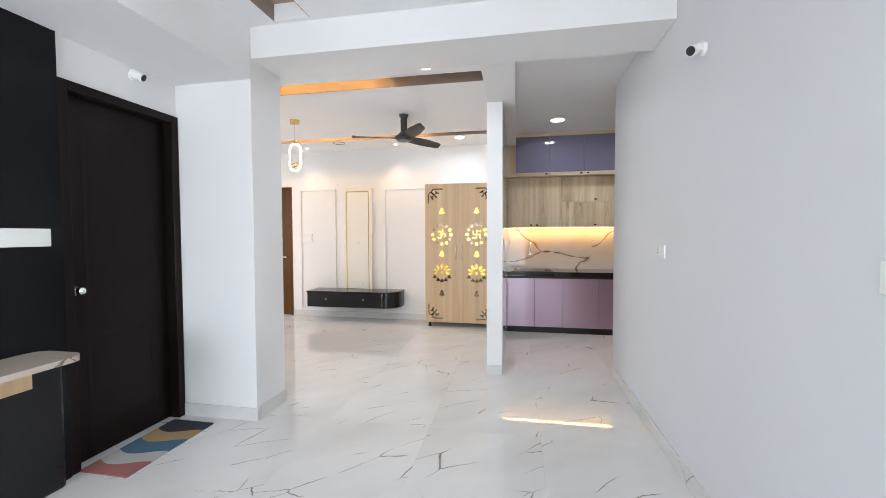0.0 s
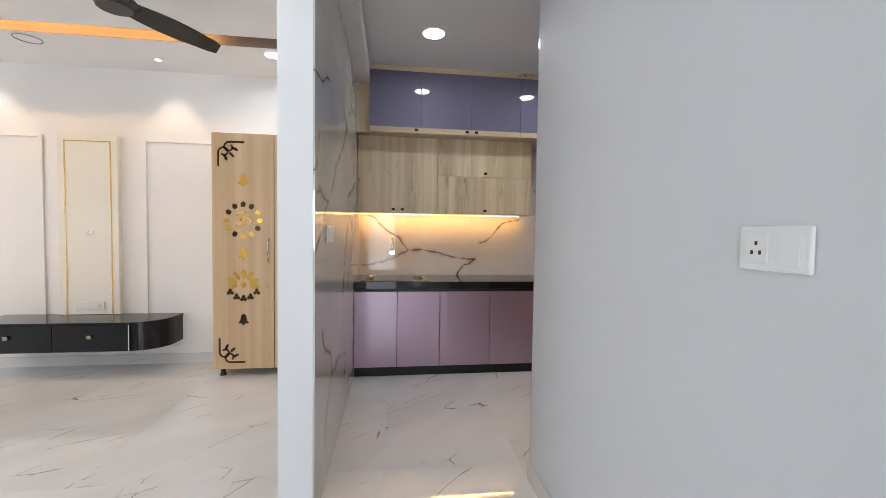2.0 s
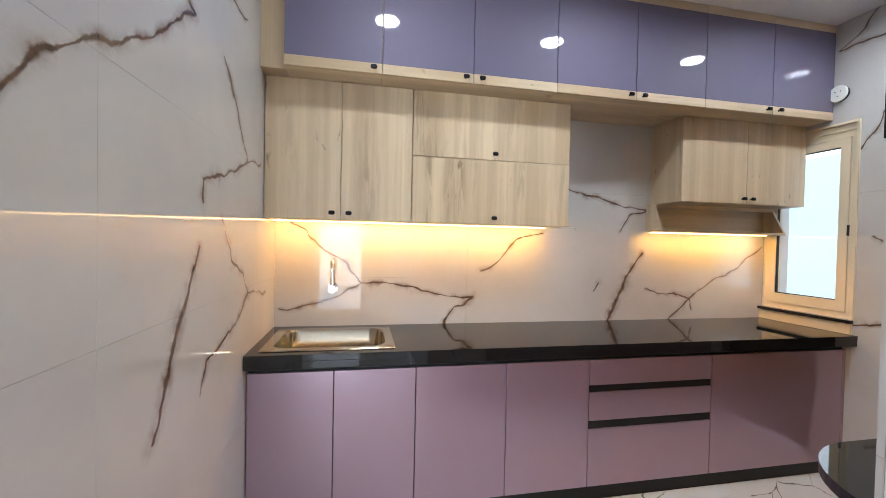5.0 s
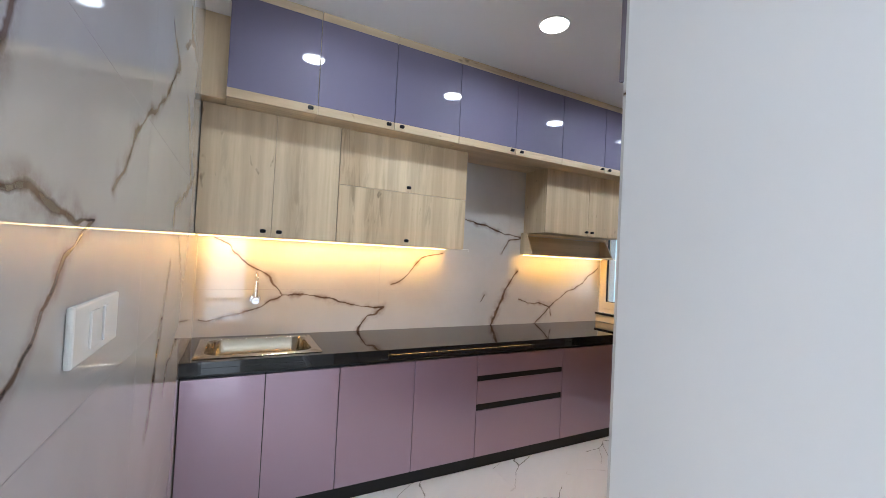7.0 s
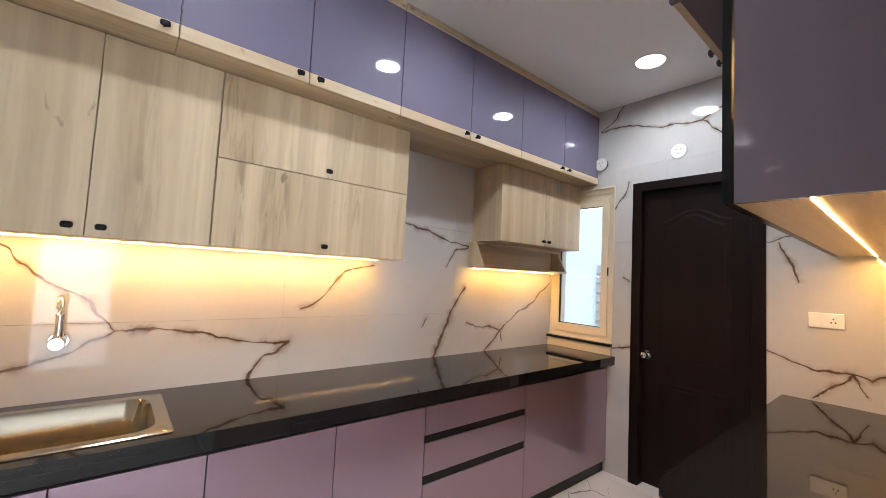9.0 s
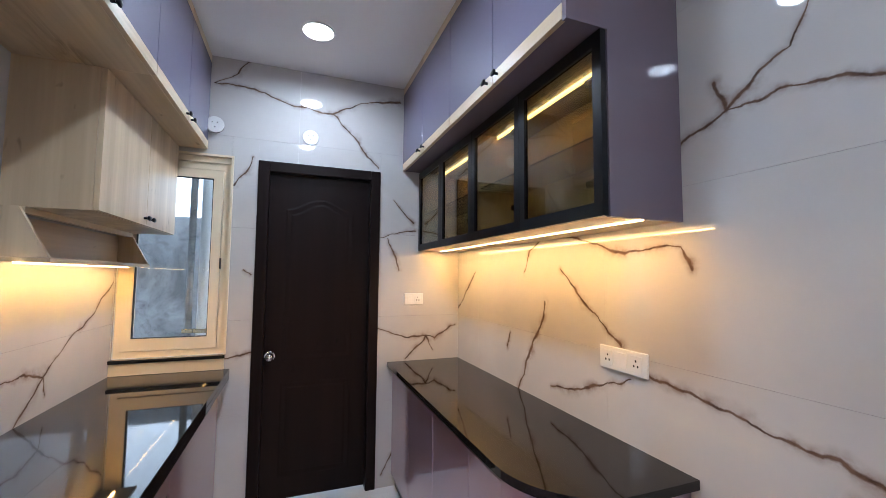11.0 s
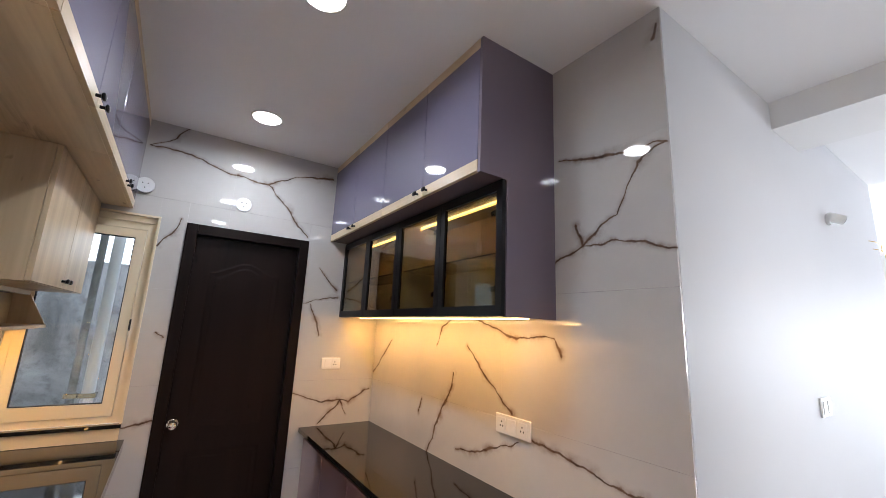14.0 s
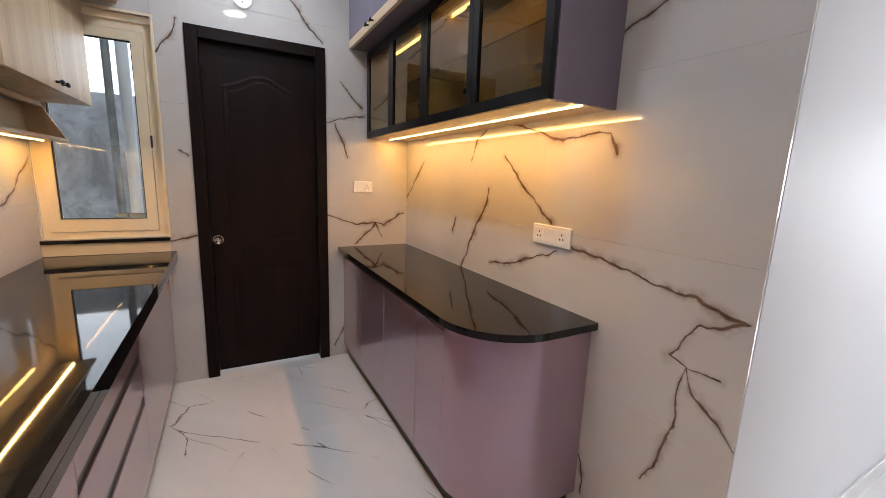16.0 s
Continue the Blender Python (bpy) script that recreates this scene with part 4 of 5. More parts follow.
plate("switch_plate", 0, GX, -1, -1.425, 1.32, 0.15, 0.092, [(0.032, 0.05, "socket"), (-0.035, 0.044, "switch")], "white socket and switch plate on the grey wall")
plate("switch_plate", 0, GX, -1, -3.12, 1.32, 0.09, 0.092, [(0, 0.05, "socket")], "small white socket plate near the end of the grey wall")


def round_plate(x, y, z, label, off):
    p = thing("vent_plate", (x, y, z), label, "cover plate", "round plates above the window")
    part("backing", cyl(bmesh.new(), (x, y, z), (x - off, y, z), 0.05, None, 28), M_DARK, p, "black backing ring", True)
    part("disc", cyl(bmesh.new(), (x - off, y, z), (x - off - 0.008, y, z), 0.054, 0.051, 28), M_PLASTIC, p, "", True)
    for dy, dz in ((-0.015, 0.012), (0.015, 0.012), (0, -0.018)):
        part("screw_hole", cyl(bmesh.new(), (x - off - 0.008, y + dy, z + dz), (x - off - 0.0085, y + dy, z + dz), 0.004, None, 8), M_DARK, p)


round_plate(KX1, 1.647, 2.459, "round white cover plate above the window", 0.022)
round_plate(KX1, 1.061, 2.455, "round white cover plate above the dark door", 0.003)


# downlights
def downlight(x, y, z, energy, r=0.085, group="kitchen downlights"):
    d = thing("downlight", (x, y, z), "round white led downlight, lit, flush in the ceiling", "downlight", group)
    bm = bmesh.new()
    rings = []
    for rr, zz in ((r + 0.012, z), (r + 0.01, z - 0.006), (r, z - 0.007), (r - 0.002, z - 0.003)):
        rings.append([bm.verts.new((x + rr * math.cos(2 * math.pi * k / 32), y + rr * math.sin(2 * math.pi * k / 32), zz)) for k in range(32)])
    for a, b in zip(rings, rings[1:]):
        for k in range(32):
            bm.faces.new((a[k], a[(k + 1) % 32], b[(k + 1) % 32], b[k]))
    part("rim", bm, M_PLASTIC, d, "", True)
    part("diffuser", cyl(bmesh.new(), (x, y, z - 0.0005), (x, y, z - 0.0035), r - 0.001, None, 32), M_DOWN, d, "glowing diffuser")
    lamp("downlight_light", "AREA", look((x, y, z - 0.012), (x, y, 0)), energy * 0.95, (0.83, 0.92, 1.0), r * 1.8, None, 165)
    return d


for x, watts in ((-0.45, 4.6), (0.75, 6.8), (1.955, 7.4)):
    downlight(x, 1.05, CEIL, watts)
downlight(-1.755, -0.96, LIVZ, 8, 0.09, "living room downlights")
downlight(-1.82, 1.6, LIVZ, 5, 0.07, "living room downlights")

# ---- outside the window: service shaft ----
solid("backdrop_sky", block(14.0, 14.2, -10.0, 30.0, -6.0, 16.0), M_SKYCARD, "bright hazy sky beyond the houses", "backdrop")
house = thing("neighbour_house", (6.3, 5.5, -3.0), "pale blue rendered neighbouring house with a grilled window", "house", "", "structure")
# this wall glows by itself in place of daylight falling on it
part("wall", block(6.2, 6.4, 3.25, 9.0, -3.0, 2.85), M_HOUSEGLOW, house)
w = part("window", block(6.17, 6.199, 3.5, 3.75, 0.7, 1.8), M_PIPE, house, "grey grilled window")
for i in range(6):
    part("grille_bar", block(6.15, 6.169, 3.5, 3.75, 0.8 + 0.17 * i, 0.812 + 0.17 * i), M_PIPE, w)
solid("wall_yard", block(6.0, 6.15, -1.0, 3.24, -3.0, 2.29), M_CEMENT, "grey cement yard wall outside the window", "wall")
for y, r, m, what in ((1.78, 0.036, M_PIPE, "white"), (1.868, 0.024, M_CEMENT, "grey")):
    pipe = thing("drain_pipe", (3.05, y, -1.0), what + " vertical drain pipe outside the kitchen window", "pipe", "pipes outside the window")
    part("pipe", cyl(bmesh.new(), (3.05, y, -1.0), (3.05, y, 4.0), r), m, pipe, "", True)
    part("bracket", block(3.05 - r - 0.004, 3.05 + r + 0.004, y - r - 0.012, y + r + 0.012, 1.06, 1.09, 0.003), M_STEEL, pipe)

# ---- living room ----
d, leaf = panel_door("door_2", 1, LIVY, -1, (WDOOR[0], WDOOR[1]), WDOOR[3], 0.05, M_TEAK, "plain brown teak veneer door, closed, in the living room wall", False, 0.006, 0.01, True)
part("handle", box(block(-5.03, -5.0, LIVY - 0.05, LIVY + 0.041, 1.04, 1.06, 0.003), -5.12, -5.005, LIVY - 0.055, LIVY - 0.04, 1.04, 1.06, 0.003), M_STEEL, leaf, "steel lever handle")


def moulding(x0, x1, z0, z1, w=0.025):
    bm = bmesh.new()
    for r in less([(x0, x1, z0, z1)], (x0 + w, x1 - w, z0 + w, z1 - w)):
        box(bm, r[0], r[1], LIVY - 0.016, LIVY, r[2], r[3], 0.004)
    return tagged(new("trim", mesh_of("trim", bm, M_WHITE)), "white picture-frame moulding on the living room wall", "moulding", "wall panel mouldings", "structure")


moulding(-4.755, -4.075, 0.16, 2.235)
moulding(-3.19, -2.45, 0.16, 2.225)
tvp = thing("feature_panel", (-3.66, LIVY - 0.03, 0.49), "raised cream panel with a thin brass inlay above the ledge", "wall panel")
part("board", block(-3.92, -3.4, LIVY - 0.05, LIVY, 0.512, 2.24, 0.003), M_PANEL, tvp)
bm = bmesh.new()
for r in less([(-3.865, -3.455, 0.513, 2.185)], (-3.855, -3.465, 0.48, 2.175)):
    box(bm, r[0], r[1], LIVY - 0.054, LIVY - 0.05, r[2], r[3])
part("inlay", bm, M_BRASS, tvp, "thin brass inlay")
plate("switch_plate", 1, LIVY - 0.05, -1, -3.655, 0.6, 0.25, 0.08, [(-0.06, 0.1, "switch"), (0.04, 0.03, "switch"), (0.085, 0.05, "socket")], "white socket plate on the cream panel above the ledge")
plate("switch_plate", 1, LIVY - 0.05, -1, -3.65, 1.31, 0.07, 0.05, [(0.0, 0.03, "socket")], "tiny white outlet on the cream panel")
plate("switch_plate", 1, LIVY, -1, -4.64, 1.385, 0.24, 0.15, [(0, 0.2, "switch")], "white switch plate beside the teak door")

tv = thing("tv_unit", (-3.6, 2.0, 0.245), "black gloss wall-hung tv ledge with rounded end and two drawers", "tv unit")
TX0, TX1, TY, TZ0, TZ1 = -4.42, -2.85, 1.72, 0.245, 0.51


def ledge(x0, x1, y0, y1, r, n=10):
    return [(x0, y1), (x1, y1)] + [(x1 - r + r * math.cos(radians(-90 * i / n)), y0 + r + r * math.sin(radians(-90 * i / n))) for i in range(n + 1)] + [(x0, y0)]


part("body", prism(bmesh.new(), ledge(TX0, TX1, TY + 0.02, LIVY - 0.001, 0.25), TZ0, TZ1 - 0.02), M_GLOSSBLACK, tv, "", True)
part("top", prism(bmesh.new(), ledge(TX0 - 0.005, TX1 + 0.005, TY - 0.005, LIVY - 0.001, 0.26), TZ1 - 0.02, TZ1), M_GLOSSBLACK, tv, "", True)
for a, b in ((TX0 + 0.01, -3.72), (-3.715, TX1 - 0.26)):
    dr = part("drawer_front", block(a, b, TY, TY + 0.02, TZ0 + 0.004, TZ1 - 0.024, 0.002), M_GLOSSBLACK, tv)
    part("knob", block((a + b) / 2 - 0.018, (a + b) / 2 + 0.018, TY - 0.022, TY, 0.37, 0.4, 0.003), M_STEEL, dr, "small square steel knob")
part("edge_trim", block(TX1 - 0.255, TX1 - 0.247, TY - 0.001, TY + 0.02, TZ0 + 0.004, TZ1 - 0.024), M_CHROME, tv, "chrome trim line")

# pooja cupboard
pj = thing("pooja_cupboard", (-1.83, 1.97, 0), "honey oak cupboard with two doors pierced by bells, flowers and scrolls", "cupboard")
PX0, PX1, PY = -2.375, -1.3, 1.68
part("body", block(PX0, PX1, PY + 0.02, LIVY, 0.075, 2.222), M_POOJA, pj)
for x in (PX0 + 0.06, PX1 - 0.06):
    for y in (PY + 0.07, LIVY - 0.06):
        part("leg", cyl(cyl(bmesh.new(), (x, y, 0), (x, y, 0.012), 0.03), (x, y, 0.012), (x, y, 0.075), 0.022), M_BLACK, pj, "black round leg", True)


def flat(bm, pts, y, thick=0.0012):
    """A thin plate of outline pts (x, z) lying on a door at depth y."""
    a = [bm.verts.new((u, y, v)) for u, v in pts]
    b = [bm.verts.new((u, y - thick, v)) for u, v in pts]
    k = len(a)
    for i in range(k):
        bm.faces.new((a[i], a[(i + 1) % k], b[(i + 1) % k], b[i]))
    bm.faces.new(b)
    return bm


def disc(cx, cz, rx, rz=None, n=16, turn=0.0):
    rz = rx if rz is None else rz
    c, s = math.cos(turn), math.sin(turn)
    return [(cx + rx * math.cos(a) * c - rz * math.sin(a) * s, cz + rx * math.cos(a) * s + rz * math.sin(a) * c) for a in (2 * math.pi * i / n for i in range(n))]


def ribbon(bm, pts, w, y):
    """A flat band of width w along points (x, z)."""
    left, right = [], []
    for i, p in enumerate(pts):
        a, b = pts[max(i - 1, 0)], pts[min(i + 1, len(pts) - 1)]
        d = Vector((b[0] - a[0], b[1] - a[1])).normalized()
        left.append((p[0] - d.y * w / 2, p[1] + d.x * w / 2))
        right.append((p[0] + d.y * w / 2, p[1] - d.x * w / 2))
    for i in range(len(pts) - 1):
        flat(bm, [left[i], left[i + 1], right[i + 1], right[i]], y)
    return bm


def bell(cx, cz, s):
    half = [(0.0, 0.5), (0.12, 0.46), (0.22, 0.3), (0.27, 0.05), (0.33, -0.15), (0.46, -0.28), (0.46, -0.36), (0.14, -0.38), (0.1, -0.48), (0.0, -0.52)]
    return [(cx + s * u, cz + s * v) for u, v in half] + [(cx - s * u, cz + s * v) for u, v in half[-2:0:-1]]


def scroll(bm, cx, cz, sx, sz, y):
    """A corner scroll: two hooked bands and leaves."""
    for swap in (False, True):
        pts = [(0.005, 0.14), (0.005, 0.06)]
        pts += [(0.033 - 0.028 * math.cos(radians(a)) * (1 - a / 700), 0.06 - 0.028 * math.sin(radians(a)) * (1 - a / 700)) for a in range(20, 330, 30)]
        pts = [(v, u) if swap else (u, v) for u, v in pts]
        ribbon(bm, [(cx + sx * u, cz + sz * v) for u, v in pts], 0.017, y)
    for a, r in ((25, 0.1), (45, 0.105), (65, 0.1)):
        u, v = r * math.cos(radians(a)), r * math.sin(radians(a))
        flat(bm, disc(cx + sx * u, cz + sz * v, 0.03, 0.013, 12, math.atan2(sz * v, sx * u)), y)


for k, (a, b) in enumerate(((PX0, -1.84), (-1.836, PX1))):
    door = part("door", block(a + 0.001, b - 0.001, PY, PY + 0.019, 0.075, 2.222, 0.0015), M_POOJA, pj, "honey oak door")
    cx = (a + b) / 2
    for z in (1.802, 1.14):
        part("bell_cutout", flat(bmesh.new(), bell(cx, z, 0.1), PY - 0.0002), M_MIRROR, door, "gold mirror bell")
    part("bell_cutout", flat(bmesh.new(), bell(cx, 0.532, 0.1), PY - 0.0002), M_MIRROR_DARKREFL, door, "mirror bell coloured with a dark reflection")
    for i in range(12):
        bm = bmesh.new()
        t = 2 * math.pi * i / 12
        u, v = cx + 0.14 * math.cos(t), 1.44 + 0.14 * math.sin(t)
        flat(bm, [(u + 0.028 * math.cos(t + q) * f, v + 0.028 * math.sin(t + q) * f) for q, f in ((0, 1.2), (1.0, 1.0), (2.4, 0.9), (3.9, 0.9), (5.3, 1.0))], PY - 0.0002)
        # some petals take the dark copy, as if mirroring something dark
        part("petal", bm, M_MIRROR_DARKREFL if i in (2, 3, 4, 5, 8, 11) else M_MIRROR, door)
    bm = bmesh.new()
    if k == 0:
        ribbon(bm, [(cx - 0.035 + 0.03 * math.cos(radians(t)), 1.467 + 0.024 * math.sin(radians(t))) for t in range(150, -90, -20)], 0.014, PY - 0.0002)
        ribbon(bm, [(cx - 0.035 + 0.036 * math.cos(radians(t)), 1.413 + 0.03 * math.sin(radians(t))) for t in range(90, -170, -20)], 0.014, PY - 0.0002)
        ribbon(bm, [(cx, 1.44), (cx + 0.02, 1.45), (cx + 0.045, 1.46), (cx + 0.06, 1.445), (cx + 0.06, 1.42), (cx + 0.04, 1.408)], 0.013, PY - 0.0002)
        ribbon(bm, [(cx + 0.015 + 0.026 * math.cos(radians(t)), 1.505 + 0.022 * math.sin(radians(t))) for t in range(200, 345, 20)], 0.01, PY - 0.0002)
        flat(bm, disc(cx + 0.016, 1.515, 0.009), PY - 0.0002)
    else:
        for sx, sz in ((1, 1), (-1, -1)):
            ribbon(bm, [(cx, 1.44), (cx + sx * 0.06, 1.44)], 0.015, PY - 0.0002)
            ribbon(bm, [(cx + sx * 0.0525, 1.44), (cx + sx * 0.0525, 1.44 - sz * 0.06)], 0.015, PY - 0.0002)
            ribbon(bm, [(cx, 1.44 + sz * 0.0075), (cx, 1.44 + sz * 0.06)], 0.015, PY - 0.0002)
            ribbon(bm, [(cx + sx * 0.0075, 1.44 + sz * 0.0525), (cx + sx * 0.06, 1.44 + sz * 0.0525)], 0.015, PY - 0.0002)
    part("symbol", bm, M_MIRROR, door, "gold mirror symbol")
    part("flower_centre", flat(bmesh.new(), disc(cx, 0.85, 0.026), PY - 0.0002), M_MIRROR, door, "gold mirror disc")
    for i in range(7):
        t = radians(-15 + 35 * i)
        u, v = cx + 0.1 * math.cos(t), 0.86 + 0.085 * math.sin(t)
        part("petal", flat(bmesh.new(), disc(u, v, 0.042, 0.021, 14, t), PY - 0.0002), M_MIRROR, door)
    for du, dv in ((-0.115, -0.055), (-0.06, -0.1), (0.0, -0.115), (0.06, -0.1), (0.115, -0.055)):
        bm = bmesh.new()
        for k3, q in enumerate((90, 210, 330)):
            flat(bm, disc(cx + du + 0.017 * math.cos(radians(q)), 0.84 + dv + 0.017 * math.sin(radians(q)), 0.016, None, 10), PY - 0.0002, 0.001 + 0.0002 * k3)
        part("blossom", bm, M_MIRROR_DARKREFL, door)
    for cz, sz in ((2.14, -1), (0.14, 1)):
        bm = bmesh.new()
        edge, sx = (a + 0.06, 1) if k == 0 else (b - 0.06, -1)
        scroll(bm, edge - sx * 0.01, cz - sz * 0.01, sx * 1.65, sz * 1.65, PY - 0.0002)
        part("scroll_cutout", bm, M_MIRROR_DARKREFL, door, "mirror corner scroll")
    hx = b - 0.045 if k == 0 else a + 0.045
    part("handle", tube(bmesh.new(), [(hx, PY, 1.06), (hx, PY - 0.028, 1.075), (hx, PY - 0.033, 1.165), (hx, PY - 0.028, 1.255), (hx, PY, 1.27)], 0.007), M_STEEL, door, "steel bow handle", True)

# ceiling fan
fan = thing("ceiling_fan", (-2.327, 0.375, LIVZ), "charcoal three-blade ceiling fan at rest", "ceiling fan")
FX, FYY = -2.327, 0.375
part("canopy", cyl(bmesh.new(), (FX, FYY, LIVZ), (FX, FYY, LIVZ - 0.03), 0.06, 0.05), M_FAN, fan, "", True)
part("rod", cyl(bmesh.new(), (FX, FYY, LIVZ - 0.03), (FX, FYY, 2.66), 0.04), M_FAN, fan, "", True)
part("motor", cyl(cyl(bmesh.new(), (FX, FYY, 2.69), (FX, FYY, 2.63), 0.045, 0.11), (FX, FYY, 2.63), (FX, FYY, 2.585), 0.11, 0.085), M_FAN, fan, "", True)
for ang in (197, 57, -55):
    bm = bmesh.new()
    n = 10
    top, bot = [], []
    for i in range(n + 1):
        s = i / n
        r = 0.09 + 0.53 * s
        w = 0.055 + 0.03 * math.sin(math.pi * min(1, s * 1.2)) - 0.045 * max(0, s - 0.9) * 10 * 0.6
        for lst, sg in ((top, 1), (bot, -1)):
            lst.append((r, sg * w * 0.9, -0.02 * sg))
    q = Matrix.Translation((FX, FYY, 2.62)) @ Matrix.Rotation(radians(ang), 4, "Z")
    outline = top + bot[::-1]
    up = [bm.verts.new(q @ Vector((r, w, z + 0.004))) for r, w, z in outline]
    dn = [bm.verts.new(q @ Vector((r, w, z - 0.004))) for r, w, z in outline]
    k = len(up)
    for i in range(k):
        bm.faces.new((up[i], up[(i + 1) % k], dn[(i + 1) % k], dn[i]))
    for i in range(n):
        bm.faces.new((up[i], up[i + 1], up[k - 2 - i], up[k - 1 - i]))
        bm.faces.new((dn[i], dn[k - 1 - i], dn[k - 2 - i], dn[i + 1]))
    part("blade", bm, M_FAN, fan)

# pendant
pd = thing("pendant_lamp", (-3.75, 0.32, LIVZ), "warm glowing oval loop pendant lamp on a brass canopy", "pendant lamp")
part("canopy", cyl(bmesh.new(), (-3.75, 0.32, LIVZ), (-3.75, 0.32, LIVZ - 0.045), 0.062, 0.058), M_BRASS, pd, "brass canopy", True)
part("cord", cyl(bmesh.new(), (-3.75, 0.32, LIVZ - 0.045), (-3.75, 0.32, 2.64), 0.002, None, 8), M_STEEL, pd)
c, sn = math.cos(radians(-8)), math.sin(radians(-8))
pts = []
for t in (2 * math.pi * i / 40 for i in range(41)):
    u = 0.085 * math.sin(t)
    z = 2.43 + 0.085 * math.cos(t) + (0.085 if math.cos(t) > 0 else -0.085)
    pts.append((-3.75 + u * c, 0.32 + u * sn, z))
part("loop", tube(bmesh.new(), pts, 0.012), M_RING, pd, "glowing oval loop", True)
ins = [(-3.75 + 0.05 * math.cos(t), 0.32 + 0.05 * math.sin(t), 2.335 + 0.035 * math.sin(t)) for t in (2 * math.pi * i / 24 for i in range(25))]
part("inner_ring", tube(bmesh.new(), ins, 0.008, 8), M_BRASS, pd, "brass inner ring", True)
part("hub", cyl(bmesh.new(), (-3.75, 0.32, 2.595), (-3.75, 0.32, 2.65), 0.014), M_BRASS, pd, "brass hub", True)

# trough led strips and small spots
for (a, b), e in zip(TR, (10, 10)):
    solid("led_strip", block(-6.9, -2.2, a + 0.03, a + 0.045, LIVZ + 0.108, LIVZ + 0.118), M_LED, "warm glowing led strip in the ceiling trough", "led strip", "")
    lamp("trough_light", "AREA", look((-4.55, a + 0.04, LIVZ + 0.1), (-4.55, b, LIVZ + 0.03)), e, WARM, 4.6, 0.02)
for x in (-4.45, -2.9):
    s = thing("spot_lamp", (x, 1.86, LIVZ), "small round warm spot lamp, lit, in the ceiling", "spot lamp", "wall washing spots")
    part("rim", cyl(bmesh.new(), (x, 1.86, LIVZ), (x, 1.86, LIVZ - 0.006), 0.035), M_PLASTIC, s, "", True)
    part("lens", cyl(bmesh.new(), (x, 1.86, LIVZ - 0.006), (x, 1.86, LIVZ - 0.008), 0.024), M_DOWN, s)
    lamp("spot_light", "SPOT", look((x, 1.86, LIVZ - 0.02), (x, 2.1, 1.8)), 10, (1, 0.8, 0.6), 0.02, None, None, 75)
ring = thing("ceiling_speaker", (-3.75, 1.6, LIVZ), "round flush ceiling vent ring", "ceiling vent")
part("rim", tube(bmesh.new(), [(-3.75 + 0.09 * math.cos(t), 1.6 + 0.09 * math.sin(t), LIVZ - 0.003) for t in (2 * math.pi * i / 28 for i in range(29))], 0.005, 8), M_STEEL, ring, "", True)


# security cameras
def cctv(p, way, wallway, label):
    p, way = Vector(p), Vector(way).normalized()
    c = thing("security_camera", p, label, "security camera")
    w = Vector(wallway)
    part("base", cyl(bmesh.new(), p, p + w * 0.02, 0.036), M_PLASTIC, c, "", True)
    e = p + w * 0.045
    bm = cyl(bmesh.new(), e - way * 0.03, e + way * 0.038, 0.029)
    bmesh.ops.create_uvsphere(bm, u_segments=20, v_segments=10, radius=0.029, matrix=Matrix.Translation(e - way * 0.03))
    part("housing", bm, M_PLASTIC, c, "", True)
    part("lens", cyl(bmesh.new(), e + way * 0.038, e + way * 0.041, 0.024), M_DARK, c, "black lens", True)
    return c


cctv((GX, -2.0, 2.41), (-0.75, -0.5, -0.35), (-1, 0, 0), "white security camera on the grey wall")
cctv((DOORX, -1.98, 2.55), (0.8, 0.3, -0.4), (1, 0, 0), "white security camera above the entrance door")
cctv((-5.45, LIVY, 2.42), (0.3, -0.8, -0.3), (0, -1, 0), "white security camera above the teak door")
wires = thing("loose_wires", (GX, -3.15, 2.42), "loose brown wires hanging from the grey wall", "wires")
for dz, dy in ((0.0, 0.0), (-0.05, -0.1)):
    part("wire", tube(bmesh.new(), [(GX, -3.1 + dy, 2.45 + dz), (GX - 0.03, -3.12 + dy, 2.44 + dz), (GX - 0.05, -3.2 + dy, 2.43 + dz), (GX - 0.04, -3.27 + dy, 2.38 + dz)], 0.003, 6), M_BRASS, wires)

# ---- entrance ----
d, leaf = panel_door("door_3", 0, DOORX - 0.0, 1, (-2.468, -1.632), 2.363, 0.06, M_DOOR, "dark brown entrance door, closed, with a steel knob", False, 0.02, 0.06)
round_knob(leaf, (DOORX - 0.06, -2.36, 1.1), (1, 0, 0), M_CHROME)
solid("wall_cladding", block(DOORX + 0.001, DOORX + 0.03, -6.5, -2.47, 0.0, 2.61), M_NERO, "glossy black marble wall cladding beside the entrance door", "wall cladding")
shelf = thing("entrance_console", (-3.45, -3.2, 0.0), "black console with a beige stone top and an oak drawer", "console")
part("body", block(DOORX + 0.031, DOORX + 0.1, -4.1, -2.54, 0.0, 0.775, 0.02), M_GLOSSBLACK, shelf)
part("drawer", block(DOORX + 0.101, -3.36, -4.1, -2.78, 0.67, 0.774, 0.002), M_POOJA, shelf, "pale oak drawer")
part("top", prism(bmesh.new(), rounded(DOORX + 0.031, -3.25, -4.1, -2.6, 0.08), 0.775, 0.805), M_BEIGESTONE, shelf, "beige stone top")
plate("switch_plate", 0, DOORX + 0.03, 1, -2.66, 1.43, 0.25, 0.1, [(0, 0.2, "switch")], "long white switch plate on the black marble")


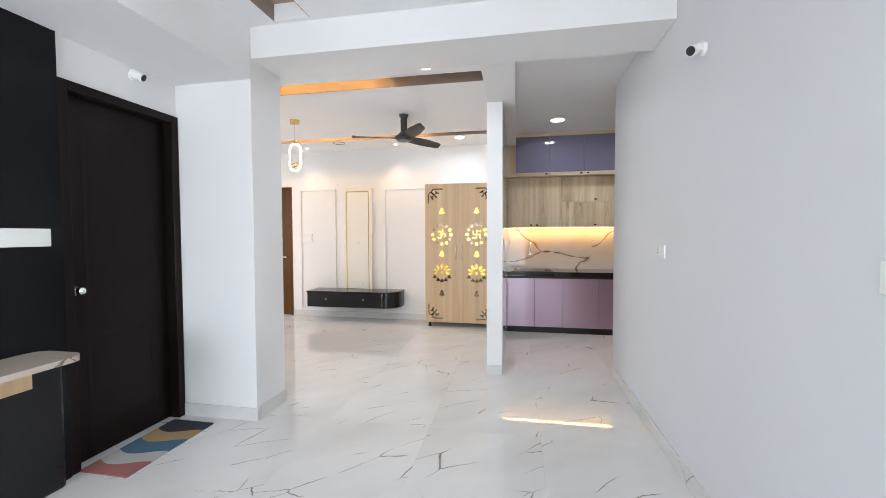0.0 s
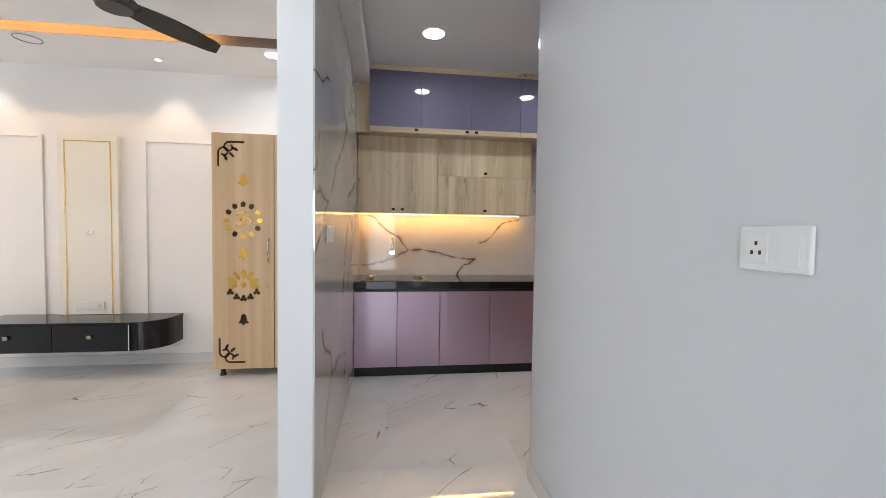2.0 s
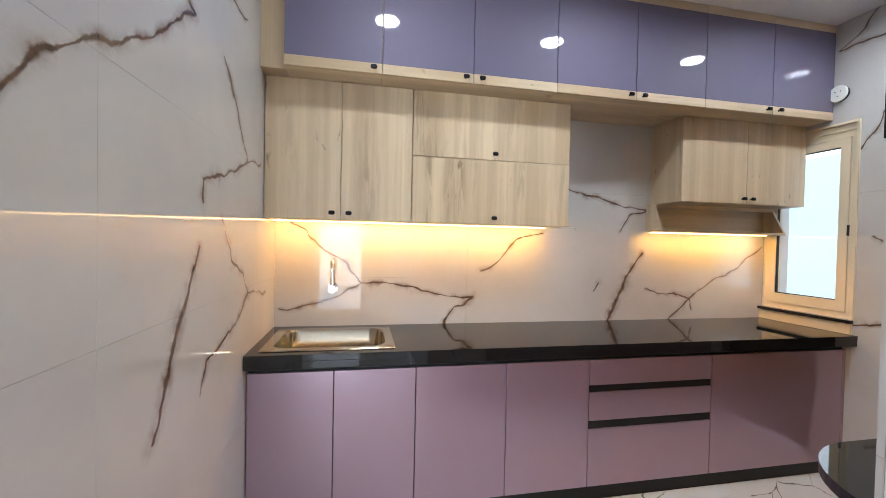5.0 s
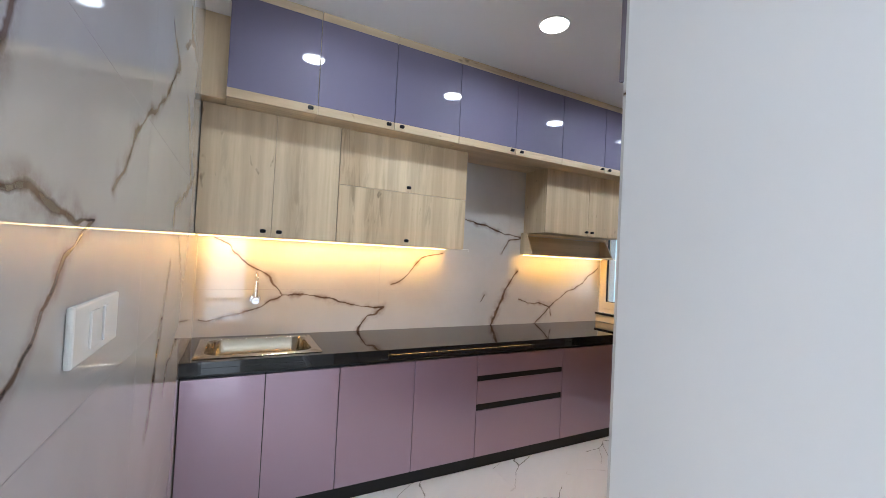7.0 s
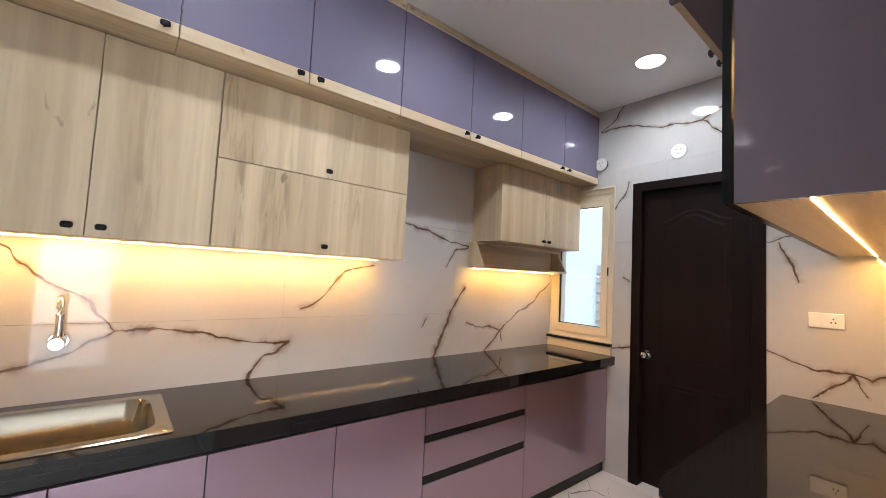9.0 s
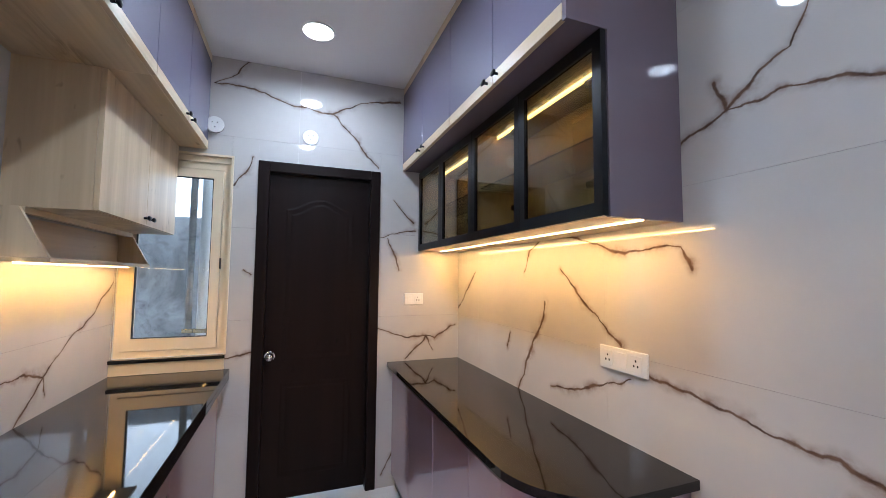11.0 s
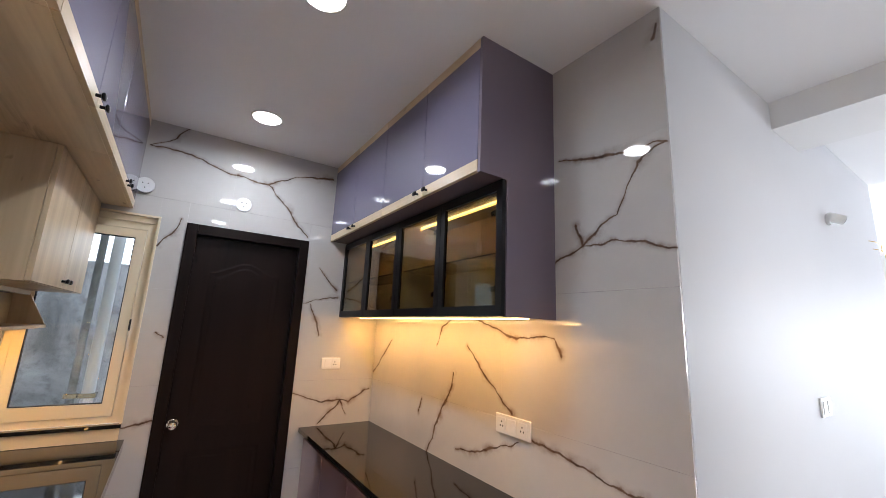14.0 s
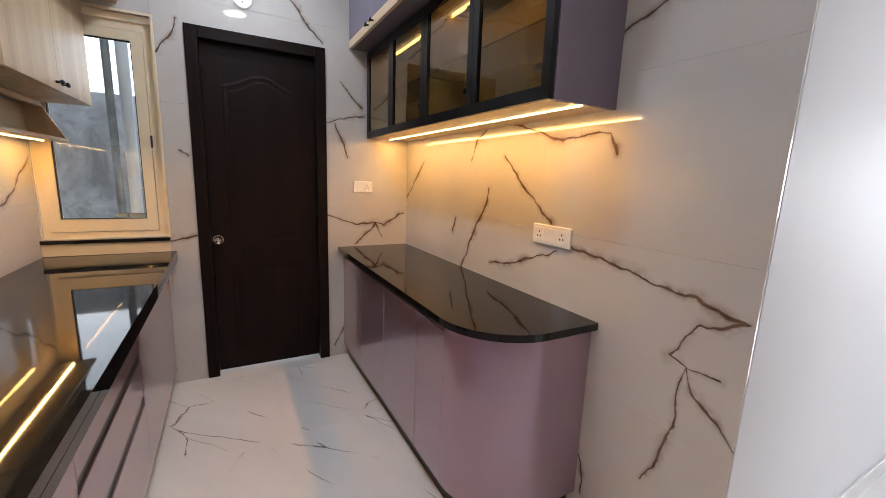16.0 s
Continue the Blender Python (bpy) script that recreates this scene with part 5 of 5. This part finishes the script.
def wave_mat(x0, x1, y0, y1):
    """A door mat of wavy bands across its length."""
    mt = thing("door_mat", ((x0 + x1) / 2, (y0 + y1) / 2, 0), "flat door mat with wavy blue, ochre, grey and rust bands", "door mat")
    cols = [((0.03, 0.03, 0.04), 0.0), ((0.36, 0.24, 0.12), 0.18), ((0.06, 0.13, 0.2), 0.38), ((0.45, 0.43, 0.42), 0.6), ((0.33, 0.12, 0.11), 0.78)]
    n = 24
    for i, (c, s) in enumerate(cols):
        e = cols[i + 1][1] if i + 1 < len(cols) else 1.0
        bm = bmesh.new()
        lo, hi = [], []
        for k in range(n + 1):
            x = x0 + (x1 - x0) * k / n
            wv = 0.07 * math.sin(1.3 * math.pi * k / n + 0.4) + 0.05 * k / n
            lo.append((x, y1 - (y1 - y0) * (s + (wv if s > 0 else 0))))
            hi.append((x, y1 - (y1 - y0) * (e + (wv if e < 1 else 0))))
        prism(bm, lo + hi[::-1], 0.001, 0.008)
        part("band", bm, paint("mat_band", c, 0.95, 0.5), mt)
    return mt


wave_mat(-3.59, -3.24, -2.42, -1.73)

# skirting
bm = box(bmesh.new(), GX - 0.012, GX - 0.0005, -3.45, KY0, 0.0, 0.1, 0.002)
solid("baseboard_grey", bm, M_SKIRT, "white marble skirting along the grey wall", "baseboard")
solid("baseboard_living", box(block(-4.91, PX0 - 0.0, LIVY - 0.012, LIVY - 0.0005, 0, 0.1, 0.002), -7.0, -6.015, LIVY - 0.012, LIVY - 0.0005, 0, 0.1, 0.002), M_SKIRT, "white marble skirting along the living wall", "baseboard")
bm = box(bmesh.new(), DOORX + 0.02, -2.928, -1.642, -1.6305, 0, 0.1, 0.002)
box(bm, -2.9395, -2.928, -1.63, -1.25, 0, 0.1, 0.002)
solid("baseboard_pillar", bm, M_SKIRT, "white marble skirting around the pillar", "baseboard")
bm = box(bmesh.new(), -1.28, -1.2685, STY, LIVY - 0.48, 0, 0.1, 0.002)
box(bm, -1.28, KX0 - 0.01, STY - 0.012, STY - 0.0005, 0, 0.1, 0.002)
solid("baseboard_stub", bm, M_SKIRT, "white marble skirting around the partition wall", "baseboard")

# ---- tiles ----
GAP, THICK = 0.0004, 0.008
shapes = {}


def tile_mesh(material, a, b, axis, out):
    """One tile of size a by b, its back at the origin, sharing its mesh with alike ones."""
    key = (material.name, round(a, 4), round(b, 4), axis, out)
    if key not in shapes:
        bm = bmesh.new()
        lo, hi = (0.0, THICK) if out > 0 else (-THICK, 0.0)
        if axis == 0:
            box(bm, lo, hi, 0, a, 0, b)
        elif axis == 1:
            box(bm, 0, a, lo, hi, 0, b)
        else:
            box(bm, 0, a, 0, b, lo, hi)
        shapes[key] = mesh_of("tile", bm, material)
    return shapes[key]


for parent, axis, face, out, span, height, size, holes, material, start in TILES:
    u = span[0] - start[0]
    while u < span[1]:
        v = height[0] - start[1]
        while v < height[1]:
            rect = (max(u, span[0]), min(u + size[0], span[1]), max(v, height[0]), min(v + size[1], height[1]))
            if rect[1] - rect[0] > 0.01 and rect[3] - rect[2] > 0.01:
                for a0, a1, b0, b1 in _cut([rect], holes):
                    stone = material.cut(a0, a1, b0, b1) if isinstance(material, Slabs) else material
                    me = tile_mesh(stone, a1 - a0 - 2 * GAP, b1 - b0 - 2 * GAP, axis, out)
                    ob = new("tile", me)
                    w = face - out * THICK
                    ob.location = ((w, a0 + GAP, b0 + GAP), (a0 + GAP, w, b0 + GAP), (a0 + GAP, b0 + GAP, w))[axis]
                    ob.parent = parent
            v += size[1]
        u += size[0]
